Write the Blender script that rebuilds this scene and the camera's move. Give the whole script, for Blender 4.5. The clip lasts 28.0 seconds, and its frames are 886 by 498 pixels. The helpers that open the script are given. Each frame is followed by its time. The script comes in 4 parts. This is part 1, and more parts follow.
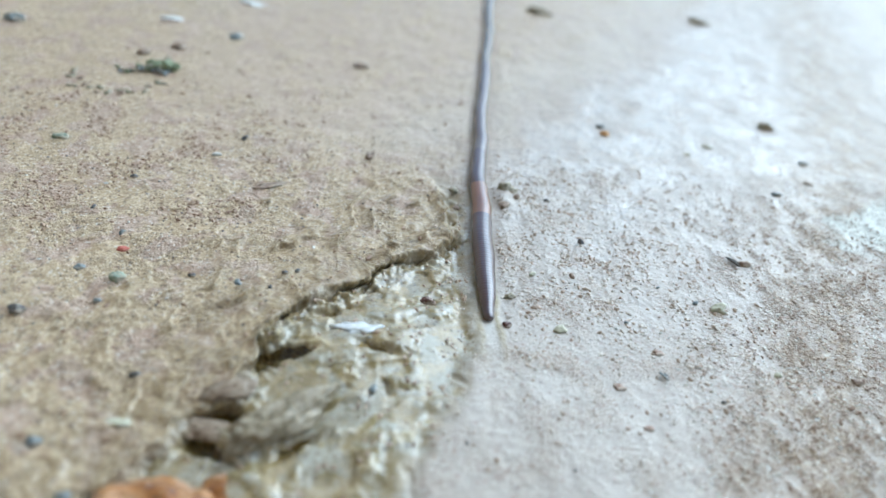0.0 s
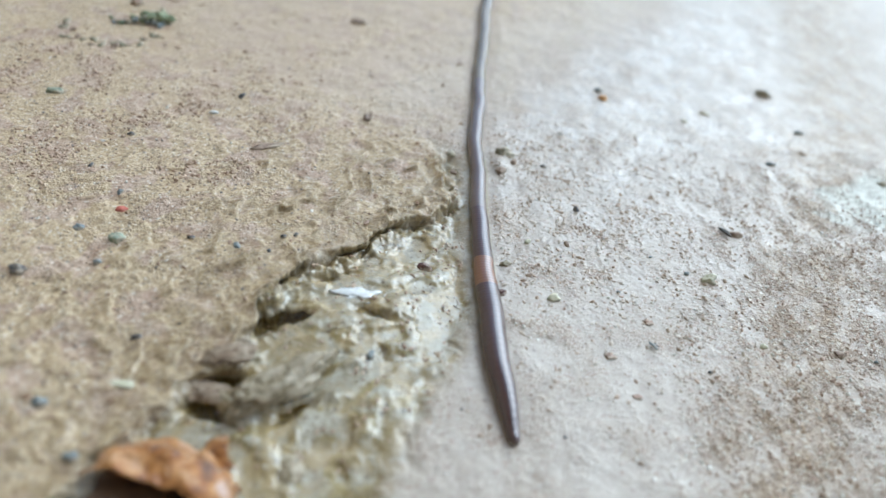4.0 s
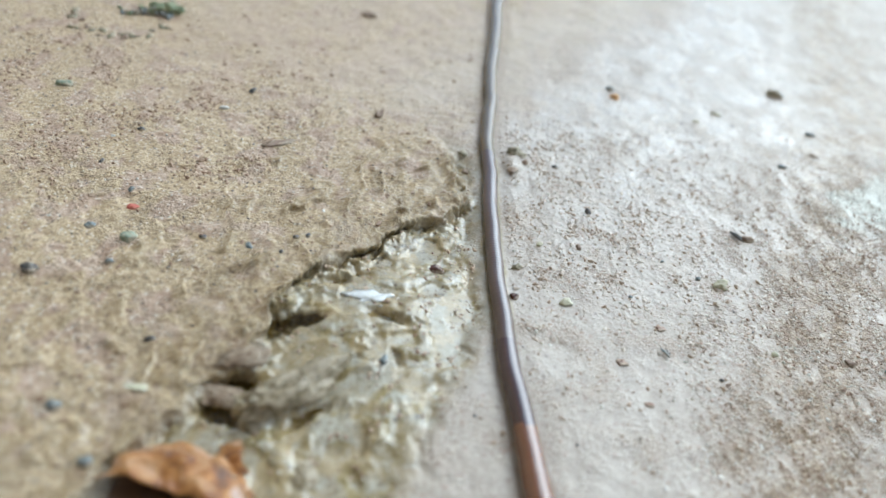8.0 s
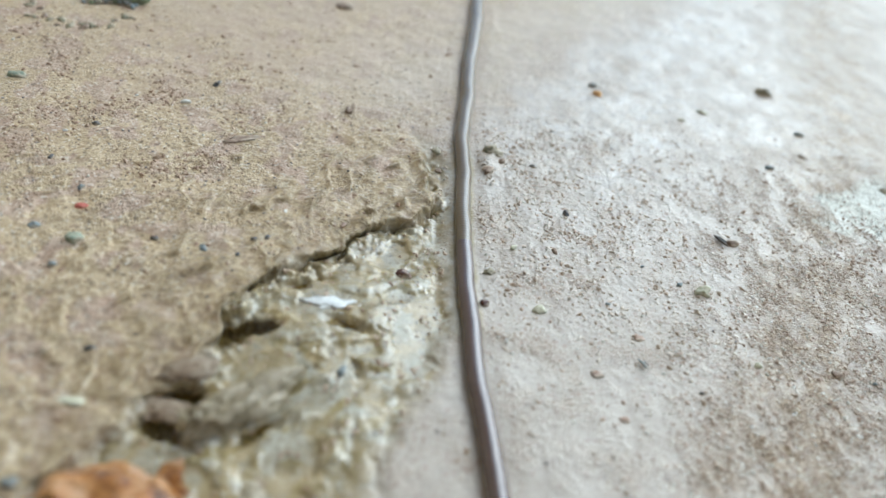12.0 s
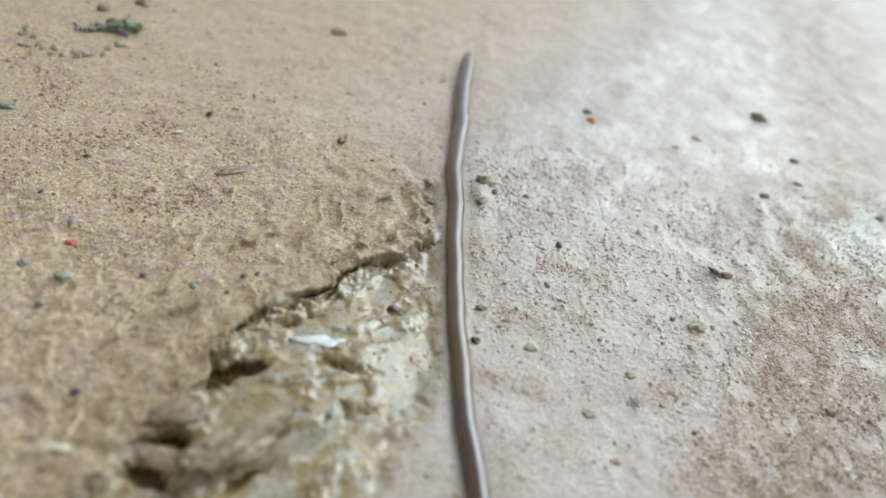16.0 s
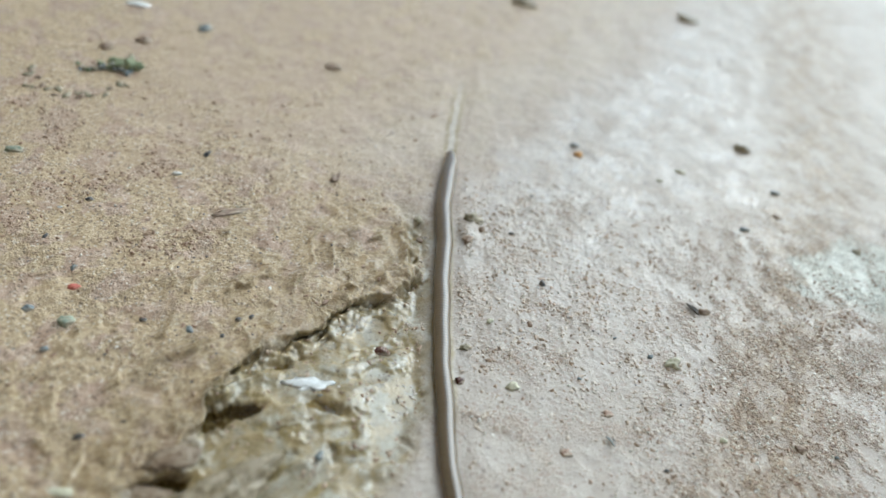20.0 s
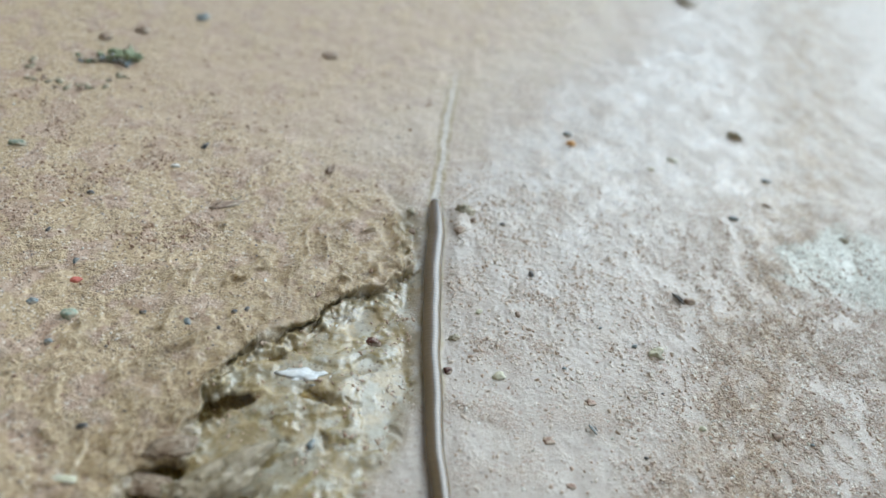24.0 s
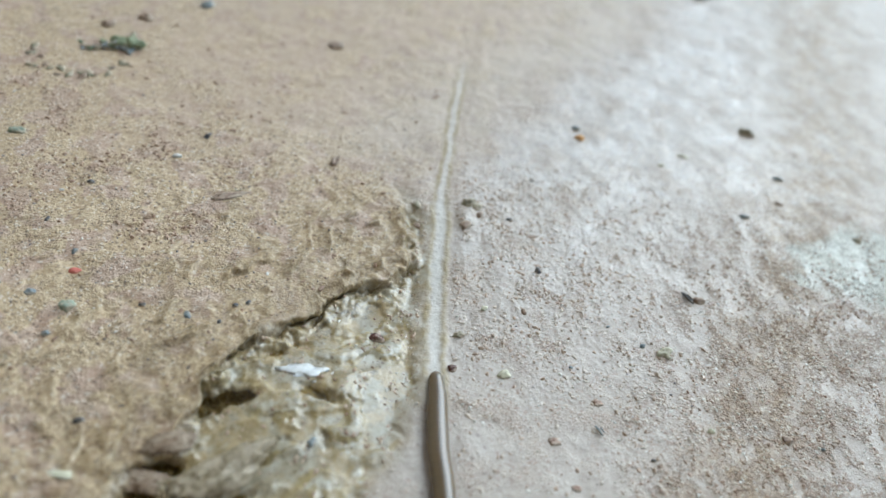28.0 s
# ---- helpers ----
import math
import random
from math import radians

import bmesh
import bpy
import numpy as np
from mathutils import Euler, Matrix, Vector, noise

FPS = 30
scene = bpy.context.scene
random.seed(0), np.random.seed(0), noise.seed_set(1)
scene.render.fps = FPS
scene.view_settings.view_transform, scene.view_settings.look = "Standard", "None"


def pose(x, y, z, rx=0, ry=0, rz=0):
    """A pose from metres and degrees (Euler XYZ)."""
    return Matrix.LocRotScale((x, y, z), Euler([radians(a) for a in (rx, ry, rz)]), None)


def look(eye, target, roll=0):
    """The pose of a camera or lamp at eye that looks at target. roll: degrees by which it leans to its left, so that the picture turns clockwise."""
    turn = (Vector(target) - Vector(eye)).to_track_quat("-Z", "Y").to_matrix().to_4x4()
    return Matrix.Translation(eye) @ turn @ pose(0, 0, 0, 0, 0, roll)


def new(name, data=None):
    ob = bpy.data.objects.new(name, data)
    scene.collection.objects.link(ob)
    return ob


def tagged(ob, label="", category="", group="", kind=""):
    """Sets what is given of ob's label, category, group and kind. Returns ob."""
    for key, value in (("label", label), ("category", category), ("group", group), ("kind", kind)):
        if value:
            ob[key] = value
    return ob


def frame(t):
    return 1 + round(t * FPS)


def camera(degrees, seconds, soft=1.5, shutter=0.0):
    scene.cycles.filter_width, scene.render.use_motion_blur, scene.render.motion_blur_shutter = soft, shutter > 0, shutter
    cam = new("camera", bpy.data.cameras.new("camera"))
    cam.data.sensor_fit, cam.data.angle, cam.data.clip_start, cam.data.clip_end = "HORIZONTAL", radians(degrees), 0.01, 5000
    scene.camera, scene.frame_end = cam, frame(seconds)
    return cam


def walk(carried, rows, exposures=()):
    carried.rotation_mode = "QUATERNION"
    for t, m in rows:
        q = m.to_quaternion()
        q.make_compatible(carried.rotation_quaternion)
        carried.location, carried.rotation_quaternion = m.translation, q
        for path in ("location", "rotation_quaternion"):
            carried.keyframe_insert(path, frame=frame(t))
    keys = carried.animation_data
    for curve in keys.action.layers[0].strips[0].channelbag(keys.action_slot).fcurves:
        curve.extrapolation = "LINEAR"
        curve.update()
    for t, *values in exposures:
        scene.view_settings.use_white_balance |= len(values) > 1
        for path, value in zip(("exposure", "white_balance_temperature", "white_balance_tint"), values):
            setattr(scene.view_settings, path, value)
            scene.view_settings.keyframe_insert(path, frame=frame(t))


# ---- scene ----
# The camera: held by hand about seven centimetres over wet mud.
cam = camera(62.0, 28.0, 1.5)
METRES, EYE, TILT, LEAN, TURN = 0.06, 0.0683, -38.88, -8.38, 0.0
cam.data.dof.use_dof = True
cam.data.dof.focus_distance = 0.109
cam.data.dof.aperture_fstop = 12.0
ROWS = [
    (0.0, 0.0, 0.0, 0.0, 0.0, 0.0, -0.0),
    (0.5, -0.0082, 0.0006, -0.0039, 0.27, 0.33, 0.19),
    (1.0, -0.01, 0.022, -0.0002, 0.42, -0.54, 0.19),
    (1.5, -0.0202, 0.0256, 0.0161, 0.49, -0.92, -0.05),
    (2.0, -0.0021, 0.0136, 0.0213, 0.16, -1.77, -0.61),
    (2.5, -0.0038, -0.0131, 0.0383, -0.36, -2.01, -1.16),
    (3.0, -0.0192, -0.0224, 0.0328, -0.63, -2.94, -1.06),
    (3.5, -0.0176, -0.0184, 0.0386, -0.68, -3.61, -1.16),
    (5.5, -0.0274, -0.0323, 0.0754, -0.87, -4.88, -1.46),
    (6.0, -0.0319, -0.0326, 0.0926, -0.77, -5.05, -1.83),
    (6.5, -0.0343, -0.0341, 0.0853, -1.07, -4.89, -2.12),
    (7.0, -0.0391, -0.0211, 0.0743, -1.02, -5.13, -1.99),
    (7.5, -0.0565, -0.0134, 0.0888, -0.94, -5.25, -2.01),
    (8.0, -0.053, -0.0066, 0.0855, -0.83, -5.23, -2.13),
    (8.5, -0.0632, -0.0003, 0.0928, -0.83, -5.38, -2.61),
    (9.0, -0.0679, 0.0209, 0.0548, -1.0, -5.19, -2.37),
    (9.5, -0.0724, 0.0437, 0.0532, -1.02, -5.28, -2.44),
    (10.0, -0.0398, 0.0675, 0.0457, -1.05, -5.51, -2.42),
    (10.5, -0.017, 0.0714, 0.0299, -1.17, -5.47, -2.55),
    (11.0, -0.0033, 0.0828, 0.0374, -1.29, -5.58, -2.48),
    (11.5, 0.0072, 0.0874, 0.0644, -1.32, -5.55, -2.5),
    (12.0, 0.0074, 0.0838, 0.0944, -1.26, -5.45, -2.53),
    (12.5, 0.0066, 0.0714, 0.1083, -1.24, -5.15, -2.7),
    (14.5, 0.0291, 0.0989, 0.1168, -1.18, -5.01, -2.71),
    (15.0, 0.0154, 0.0869, 0.1391, -1.29, -4.98, -2.61),
    (15.5, 0.024, 0.0901, 0.1419, -1.27, -4.86, -2.5),
    (16.0, 0.0271, 0.0975, 0.1621, -1.17, -5.01, -2.51),
    (16.5, 0.0452, 0.0972, 0.179, -1.18, -5.02, -2.61),
    (17.0, 0.0462, 0.0901, 0.1951, -1.28, -5.07, -2.42),
    (17.5, 0.0482, 0.084, 0.2015, -1.25, -5.09, -2.39),
    (18.0, 0.0402, 0.0773, 0.2163, -1.17, -5.12, -2.37),
    (18.5, 0.0428, 0.0702, 0.2248, -1.09, -5.14, -2.55),
    (19.0, 0.0465, 0.0539, 0.2527, -1.02, -5.31, -2.74),
    (19.5, 0.0497, 0.043, 0.2612, -0.97, -5.21, -2.57),
    (20.0, 0.06, 0.0303, 0.2715, -0.97, -5.03, -2.51),
    (20.5, 0.0707, 0.0191, 0.2803, -0.91, -5.17, -2.37),
    (21.0, 0.0875, 0.0124, 0.3288, -0.74, -5.93, -2.41),
    (21.5, 0.1082, -0.0055, 0.3449, -0.68, -6.08, -2.32),
    (23.5, 0.1241, -0.0206, 0.354, -0.31, -7.19, -2.53),
    (24.0, 0.1029, -0.0151, 0.3317, -0.32, -7.27, -2.46),
    (24.5, 0.0986, -0.0024, 0.3319, -0.15, -7.6, -2.61),
    (25.0, 0.0971, -0.0102, 0.3456, -0.12, -7.92, -2.64),
    (25.5, 0.0982, -0.0054, 0.3494, -0.04, -8.13, -2.86),
    (26.0, 0.0915, 0.0032, 0.3276, -0.08, -7.99, -2.75),
    (26.5, 0.0961, 0.017, 0.323, 0.01, -8.0, -2.79),
    (27.0, 0.0948, 0.0122, 0.3311, 0.03, -7.87, -2.81),
    (27.5, 0.1041, 0.0214, 0.3271, 0.08, -7.85, -3.0),
    (28.0, 0.0985, 0.0217, 0.3323, 0.07, -7.84, -3.17),
]
EXPOSURES = [(0.0, 0.71, 5100, -1), (3.0, 0.68, 5220, 1), (6.0, 0.66, 5570, 2), (8.0, 0.66, 5500, 1), (12.5, 0.6, 5520, 0), (14.5, 0.53, 5760, 2), (19.0, 0.5, 5720, 2), (20.0, 0.49, 5650, 0), (28.0, 0.51, 5450, 1)]
walk(cam, [(t, pose(0, 0, EYE, TILT, LEAN, TURN) @ pose(METRES * x, METRES * y, METRES * z, 90 + pitch, roll, yaw)) for t, x, y, z, yaw, pitch, roll in ROWS], EXPOSURES)

# ---- light: a bright hazy sky, the soft sun to the right and ahead ----
SUN_ELEV, SUN_AZ = 42.0, 45.0
world = bpy.data.worlds.new("sky")
scene.world = world
world.use_nodes = True
wn = world.node_tree
sky = wn.nodes.new("ShaderNodeTexSky")
sky.sky_type = "NISHITA"
sky.sun_disc = False
sky.sun_elevation, sky.sun_rotation = radians(SUN_ELEV), radians(SUN_AZ)
sky.air_density, sky.dust_density = 1.0, 3.0
wn.nodes["Background"].inputs["Strength"].default_value = 0.13
haze = wn.nodes.new("ShaderNodeHueSaturation")
haze.inputs["Saturation"].default_value = 0.8
wn.links.new(sky.outputs[0], haze.inputs["Color"])
wn.links.new(haze.outputs[0], wn.nodes["Background"].inputs["Color"])
sun = new("sun", bpy.data.lights.new("sun", "SUN"))
sun.data.energy, sun.data.angle, sun.data.color = 1.3, radians(56), (0.85, 0.935, 1.0)
sun_dir = Vector((math.sin(radians(SUN_AZ)) * math.cos(radians(SUN_ELEV)), math.cos(radians(SUN_AZ)) * math.cos(radians(SUN_ELEV)), math.sin(radians(SUN_ELEV))))
sun.matrix_world = look(sun_dir * 5, (0, 0, 0))

# ---- noise on arrays, in millimetres ----
_rs = np.random.RandomState(7)
_perm = np.concatenate([_rs.permutation(1024)] * 2)
_ang = _rs.rand(1024) * 2 * np.pi
_gx, _gy = np.cos(_ang), np.sin(_ang)


def perlin(x, y):
    xi, yi = np.floor(x).astype(int), np.floor(y).astype(int)
    fx, fy = x - xi, y - yi
    u, v = fx * fx * fx * (fx * (fx * 6 - 15) + 10), fy * fy * fy * (fy * (fy * 6 - 15) + 10)

    def g(i, j, dx, dy):
        h = _perm[_perm[i & 1023] + (j & 1023)]
        return _gx[h] * dx + _gy[h] * dy
    a = g(xi, yi, fx, fy) * (1 - u) + g(xi + 1, yi, fx - 1, fy) * u
    b = g(xi, yi + 1, fx, fy - 1) * (1 - u) + g(xi + 1, yi + 1, fx - 1, fy - 1) * u
    return (a * (1 - v) + b * v) * 1.5


def fbm(x, y, size, octaves=4, seed=0.0):
    s, amp, f = 0.0, 1.0, 1.0 / size
    for k in range(octaves):
        s = s + amp * perlin(x * f + 17.3 * k + seed, y * f - 9.1 * k + seed * 1.7)
        amp, f = amp * 0.5, f * 2.03
    return s


def ridge(x, y, size, octaves=3, seed=0.0):
    s, amp, f = 0.0, 1.0, 1.0 / size
    for k in range(octaves):
        s = s + amp * (1 - 2 * np.abs(perlin(x * f + 31.7 * k + seed, y * f + 5.3 * k + seed * 0.7)))
        amp, f = amp * 0.5, f * 2.1
    return s


def step(a, b, v):
    k = np.clip((v - a) / (b - a), 0, 1)
    return k * k * (3 - 2 * k)


# ---- the worm's track over the mud (x for y, millimetres) ----
TRACK_Y = np.array([-400, -60, 0, 40, 44, 51, 57, 65, 70, 80, 94, 107, 112, 120, 137, 146, 160, 169, 200, 270, 600])
TRACK_X = np.array([6, 20.5, 20.9, 19.9, 19.4, 18.5, 17.5, 16.9, 16.6, 16.4, 16.4, 16.4, 16.6, 17.3, 18.3, 19.3, 20.4, 21.5, 23.6, 27.6, 42.0])
_ty = np.arange(-300, 500, 0.5)
_tx = np.interp(_ty, TRACK_Y, TRACK_X)
_kern = np.exp(-0.5 * (np.arange(-16, 17) / 5.0) ** 2)
_tx = np.convolve(np.pad(_tx, 16, "edge"), _kern / _kern.sum(), "valid")


_tx = _tx + 0.22 * fbm(_ty, 0 * _ty + 3.7, 9.0, 2, 1.9)


def track(y):
    return np.interp(y, _ty, _tx)


# ---- the lie of the mud ----
EDGE = [(8, 108), (10.5, 97), (10.8, 91), (8, 86.5), (3, 84.5), (-1.5, 79.5), (-5, 75.5), (-9, 72), (-11.5, 69), (-13, 65.5), (-13.5, 61), (-15, 58), (-14.5, 55), (-19, 53.5), (-20, 50), (-23.5, 46), (-28, 36), (-45, 18), (-90, -30)]
PITS = [(-5.4, 70.3, 2.6, 0.8, 30, 0.9), (0.2, 75.9, 1.6, 0.6, 35, 0.6), (6.0, 64.6, 1.3, 0.5, 10, 0.4), (12.0, 61.5, 1.4, 0.5, -35, 0.35), (3.4, 58.8, 1.7, 0.5, -40, 0.4), (-1.6, 57.8, 1.1, 0.5, 15, 0.4),
        (-9.6, 62.4, 4.2, 1.3, 16, 2.2), (-15.2, 53.0, 3.2, 1.2, 22, 2.0), (-15.9, 48.7, 3.2, 1.1, -6, 2.4), (-5.2, 50.4, 3.2, 0.8, 45, 0.5), (-8.0, 48.7, 3.8, 1.1, 38, 0.7),
        (-5.5, 41.8, 1.8, 1.5, 60, 0.5), (1.6, 65.0, 3.6, 1.1, -24, 0.95), (8.0, 75.1, 1.5, 1.1, 10, 0.4), (-3.2, 73.0, 3.0, 0.8, -20, 0.7), (-0.5, 77.5, 2.4, 0.7, 60, 0.7)]
HUMPS = [(-9.5, 52.0, 4.6, 1.5, 42, 0.8), (-12.2, 64.8, 1.6, 0.9, 20, 1.0),
         (10.0, 84.0, 1.6, 2.4, 0, 0.9), (12.6, 93.0, 0.9, 4.0, 5, 0.6), (20.6, 103.5, 2.0, 2.6, 30, 0.7), (-0.5, 56.0, 2.6, 0.9, 30, 0.7), (2.0, 49.0, 2.6, 0.8, 60, 0.7)]

HEAPS = [(60.5, 79.5, 3.4, 1.5, 60), (46.3, 67.8, 3.2, 1.2, 25), (42.8, 59.7, 1.6, 1.1, 0), (48.3, 57.8, 4.2, 0.9, 35), (44.6, 50.1, 3.2, 1.4, 10), (21.0, 66.5, 2.4, 0.9, 12), (25.2, 64.6, 2.6, 0.7, -12), (25, 78, 3, 1.0, -25), (33, 79, 3, 0.9, 10), (36, 87, 4, 1.2, -15)]
POOLS = [(0.6, 51.4, 2.6, 0.6, 58), (-2.3, 45.3, 1.2, 0.9, 0), (-5.7, 43.2, 1.5, 2.2, -10), (2.0, 64.6, 2.6, 0.8, -25), (-0.5, 61.2, 4.0, 0.45, 4), (-3.5, 55.0, 2.5, 0.5, 20), (6.0, 71.0, 3.0, 0.6, 48), (5.0, 57.0, 1.6, 0.5, 30), (1.0, 40.0, 2.4, 0.6, 10)]


def slope(x, y):
    """The ground falls away from the camera and towards the crust, with a low swell under the broken marl; millimetres."""
    return 0.02 * np.clip(x, -150, 220) - 0.021 * np.clip(y, -60, 260) + 2.2 * np.exp(-(((x + 2) / 17.0) ** 2 + ((y - 63) / 14.0) ** 2))


def edge_distance(x, y):
    """Millimetres from the broken edge; positive on the crust."""
    best, sign = np.full(x.shape, 1e9), np.ones(x.shape)
    for (ax, ay), (bx, by) in zip(EDGE, EDGE[1:]):
        dx, dy = bx - ax, by - ay
        k = np.clip(((x - ax) * dx + (y - ay) * dy) / (dx * dx + dy * dy), 0, 1)
        ex, ey = x - (ax + k * dx), y - (ay + k * dy)
        d = ex * ex + ey * ey
        nearer = d < best
        best = np.where(nearer, d, best)
        sign = np.where(nearer, np.where(dx * ey - dy * ex < 0, 1.0, -1.0), sign)
    return np.sqrt(best) * sign


def oval(x, y, cx, cy, a, b, deg):
    c, s = math.cos(radians(deg)), math.sin(radians(deg))
    u, v = (x - cx) * c + (y - cy) * s, -(x - cx) * s + (y - cy) * c
    return np.sqrt((u / a) ** 2 + (v / b) ** 2)


def sand_lump(x, y):
    return step(-0.05, 0.3, fbm(x + 0.1 * y, y * 0.5, 2.4, 3, 5.6)) * step(34, 56, x) * (1 - step(95, 120, y)) * (1 + fbm(x, y, 0.8, 2, 1.3))


def lie(x, y):
    """Height in millimetres and the cover of each kind of surface, 0 to 1."""
    wx, wy = x + 0.9 * fbm(x, y, 6.0, 2, 3.1) + 0.38 * fbm(x, y, 1.5, 3, 8.8), y + 0.9 * fbm(x, y, 6.0, 2, 5.7) + 0.38 * fbm(x, y, 1.5, 3, 2.2)
    sd = edge_distance(wx, wy)
    # above the end of the edge the crust runs out level; its border follows the track, then the damp line
    border = np.interp(y, [100, 108, 124, 138, 153, 175, 190, 260], [9, 10, 21, 30, 41, 62, 68, 110]) + 2.0 * fbm(x, y, 14, 4, 1.1)
    upper = step(104, 110, y)
    sheer = np.clip(0.25 + 1.1 * fbm(x, y, 6, 2, 4.1) + np.exp(-oval(x, y, -11, 62, 6, 5, 0) ** 2) + 0.8 * np.exp(-oval(x, y, 0, 80, 9, 4, 40) ** 2), 0, 1)
    crust_low = step(-0.55 - 2.2 * (1 - sheer), 0.45, sd)
    skin_low = step(-0.35, 0.15, sd + 0.3 * fbm(x, y, 1.2, 2, 1.0))
    crust_up = 1 - step(-15, 15, x - border + 3 * fbm(x, y, 5, 4, 2.4))
    crust = crust_low * (1 - upper) + crust_up * upper
    far = step(170, 420, np.hypot(x - 20, y - 90) + 40 * fbm(x, y, 120, 3, 0.6))
    stepping = (1 - step(96, 112, y)) * (1 - far)
    crust_low = np.maximum(crust_low, far)
    crust = np.maximum(crust, far)
    skin = np.maximum(np.maximum(skin_low, crust_low) * (1 - upper) + crust_up * upper, far)
    # broken ground beside the edge
    limit = np.interp(y, [30, 45, 58, 66, 84, 100, 112], [3, 6, 11, 14.5, 14.5, 15, 12]) + 1.5 * fbm(x, y, 6, 3, 4.4)
    chip = (1 - crust_low) * (1 - step(-2.5, 2.5, x - limit)) * (1 - step(100, 112, y)) * step(-40, 10, y)
    # heights
    rough_zone = 0.28 + 0.72 * np.exp(-np.clip(sd, 0, None) / 30.0)
    h_crust = 0.35 * fbm(x, y, 22, 3, 0.4) + (0.24 * fbm(x, y, 6, 2, 6.1) + 0.50 * np.abs(perlin((x + 1.2 * fbm(x, y, 4, 2, 8.1)) / 4.4, (y + 1.2 * fbm(x, y, 4, 2, 0.3)) / 3.6)) * (0.3 + 0.7 * stepping) + 0.11 * fbm(x, y, 1.7, 3, 7.7)) * rough_zone
    # wrinkled film on the crust: curved scales with a crisp step at one side
    flow = (0.9 * x - 0.25 * y + 3.4 * fbm(x, y, 10, 3, 9.2)) / 4.6
    saw = flow - np.floor(flow)
    film_zone = step(-0.25, 0.25, fbm(x, y, 8, 3, 3.9) + 0.15) * np.exp(-np.clip(sd - 4, 0, None) / 22.0) * stepping
    scales = saw ** 2 * (1 - step(0.94, 1.0, saw)) * film_zone * np.clip(0.7 + 0.9 * fbm(x, y, 5, 2, 2.9), 0.1, 1.3)
    veins = np.exp(-((saw - 0.955) / 0.04) ** 2) * film_zone
    near_edge = np.exp(-np.clip(sd, 0, None) / 16.0) * stepping
    h_crust = h_crust + 1.15 * scales * (0.35 + 0.65 * step(48, 64, y))
    h_crust = h_crust * (1 - 0.65 * step(112, 130, y)) + 0.6 * near_edge + 0.12 * np.exp(-(np.abs(sd - 0.5) / 0.9) ** 2) * stepping
    film = np.clip(0.5 + 0.9 * fbm(x, y, 5, 3, 4.7) + 0.7 * scales, 0, 1) * crust
    # broken ground: level silt slabs, shallow olive pools between them, thin folds of film along the rims
    a = 0.55
    ru, rv = x * math.cos(a) + y * math.sin(a), -x * math.sin(a) + y * math.cos(a)
    raw = 0.55 * fbm(wx, wy, 7.0, 2, 1.9) + 0.30 * ridge(ru * 0.5 + 1.4 * fbm(x, y, 6, 2, 3.4), rv + 1.2 * fbm(x, y, 4, 2, 6.9), 6.2, 1, 7.3) + 0.07 * fbm(x, y, 1.6, 3, 0.9) - 0.20
    basin = 1 - step(-0.14, 0.02, raw + 0.1)
    fold = np.exp(-((raw + 0.02) / 0.085) ** 2)
    olive = np.clip(1.1 * fold * (0.6 + 1.1 * fbm(x, y, 4, 2, 2.2)) + step(0.05, 0.35, raw) * (0.7 + 1.2 * fbm(x, y, 3.5, 3, 4.2)), 0, 1)
    for cx, cy, pa, pb, deg in POOLS:
        olive = np.maximum(olive, np.exp(-oval(wx, wy, cx, cy, pa, pb, deg) ** 4))
    rise = 0.07 * np.log1p(np.exp(np.clip((raw + 0.1) / 0.07, -30, 30)))
    h_chip = -0.95 + 0.22 * step(-0.08, 0.10, raw) + 0.95 * rise + 0.03 * fbm(x, y, 3.0, 2, 6.2) + 0.03 * fbm(x, y, 1.1, 3, 0.9) * (1 - 0.8 * basin) - 0.12 * olive * basin
    h_chip = h_chip - 1.1 * np.exp(-np.clip(-sd, 0, None) / 1.9) * (0.8 + 0.9 * fbm(x, y, 4, 2, 8.3))
    h_right = 0.11 * fbm(x, y, 16, 3, 2.8) + (0.07 + 0.06 * step(95, 125, y)) * fbm(x, y, 4.0, 3, 6.6) + 0.10 * sand_lump(x, y) + 0.03 * ridge(0.9 * x + 0.45 * y, 0.3 * (y - 0.5 * x), 1.6, 2, 7.4) * step(34, 60, x) * (1 - step(95, 118, y)) * step(-0.2, 0.4, fbm(x, y, 9, 2, 5.8) + 0.2) + 0.13 * np.abs(fbm(x, y, 0.8, 2, 4.9)) * step(0.0, 0.5, fbm(x, y, 7, 3, 3.7) + 0.15)
    crumbly = step(14, 20, x) * (1 - step(38, 58, x)) * step(68, 78, y) * (1 - step(108, 120, y))
    h_right = h_right + crumbly * (0.13 * np.abs(fbm(x, y, 1.1, 3, 6.8)) + 0.13 * fbm(x, y, 3.0, 2, 2.6))
    h = h_right * (1 - crust) + h_crust * crust
    h = h * (1 - chip) + h_chip * chip
    for cx, cy, pa, pb, deg, dep in PITS:
        m = np.clip(1.25 - oval(wx, wy, cx, cy, pa, pb, deg), 0, 1)
        h = h - dep * step(0, 0.9, m) * (1 - 0.9 * crust)
    for cx, cy, pa, pb, deg, up in HUMPS:
        h = h + up * np.exp(-oval(wx, wy, cx, cy, pa, pb, deg) ** 2)
    clod = np.exp(-oval(wx, wy, -9.3, 52.2, 5.0, 1.5, 35) ** 2) + np.exp(-oval(wx, wy, -12.5, 50.9, 3.2, 1.2, -8) ** 2) + np.exp(-oval(wx, wy, -12.0, 65.0, 2.2, 1.3, 25) ** 2)
    clod = step(0.25, 0.6, clod)
    h = h + 0.45 * clod * ridge(x, y, 2.4, 3, 1.7)
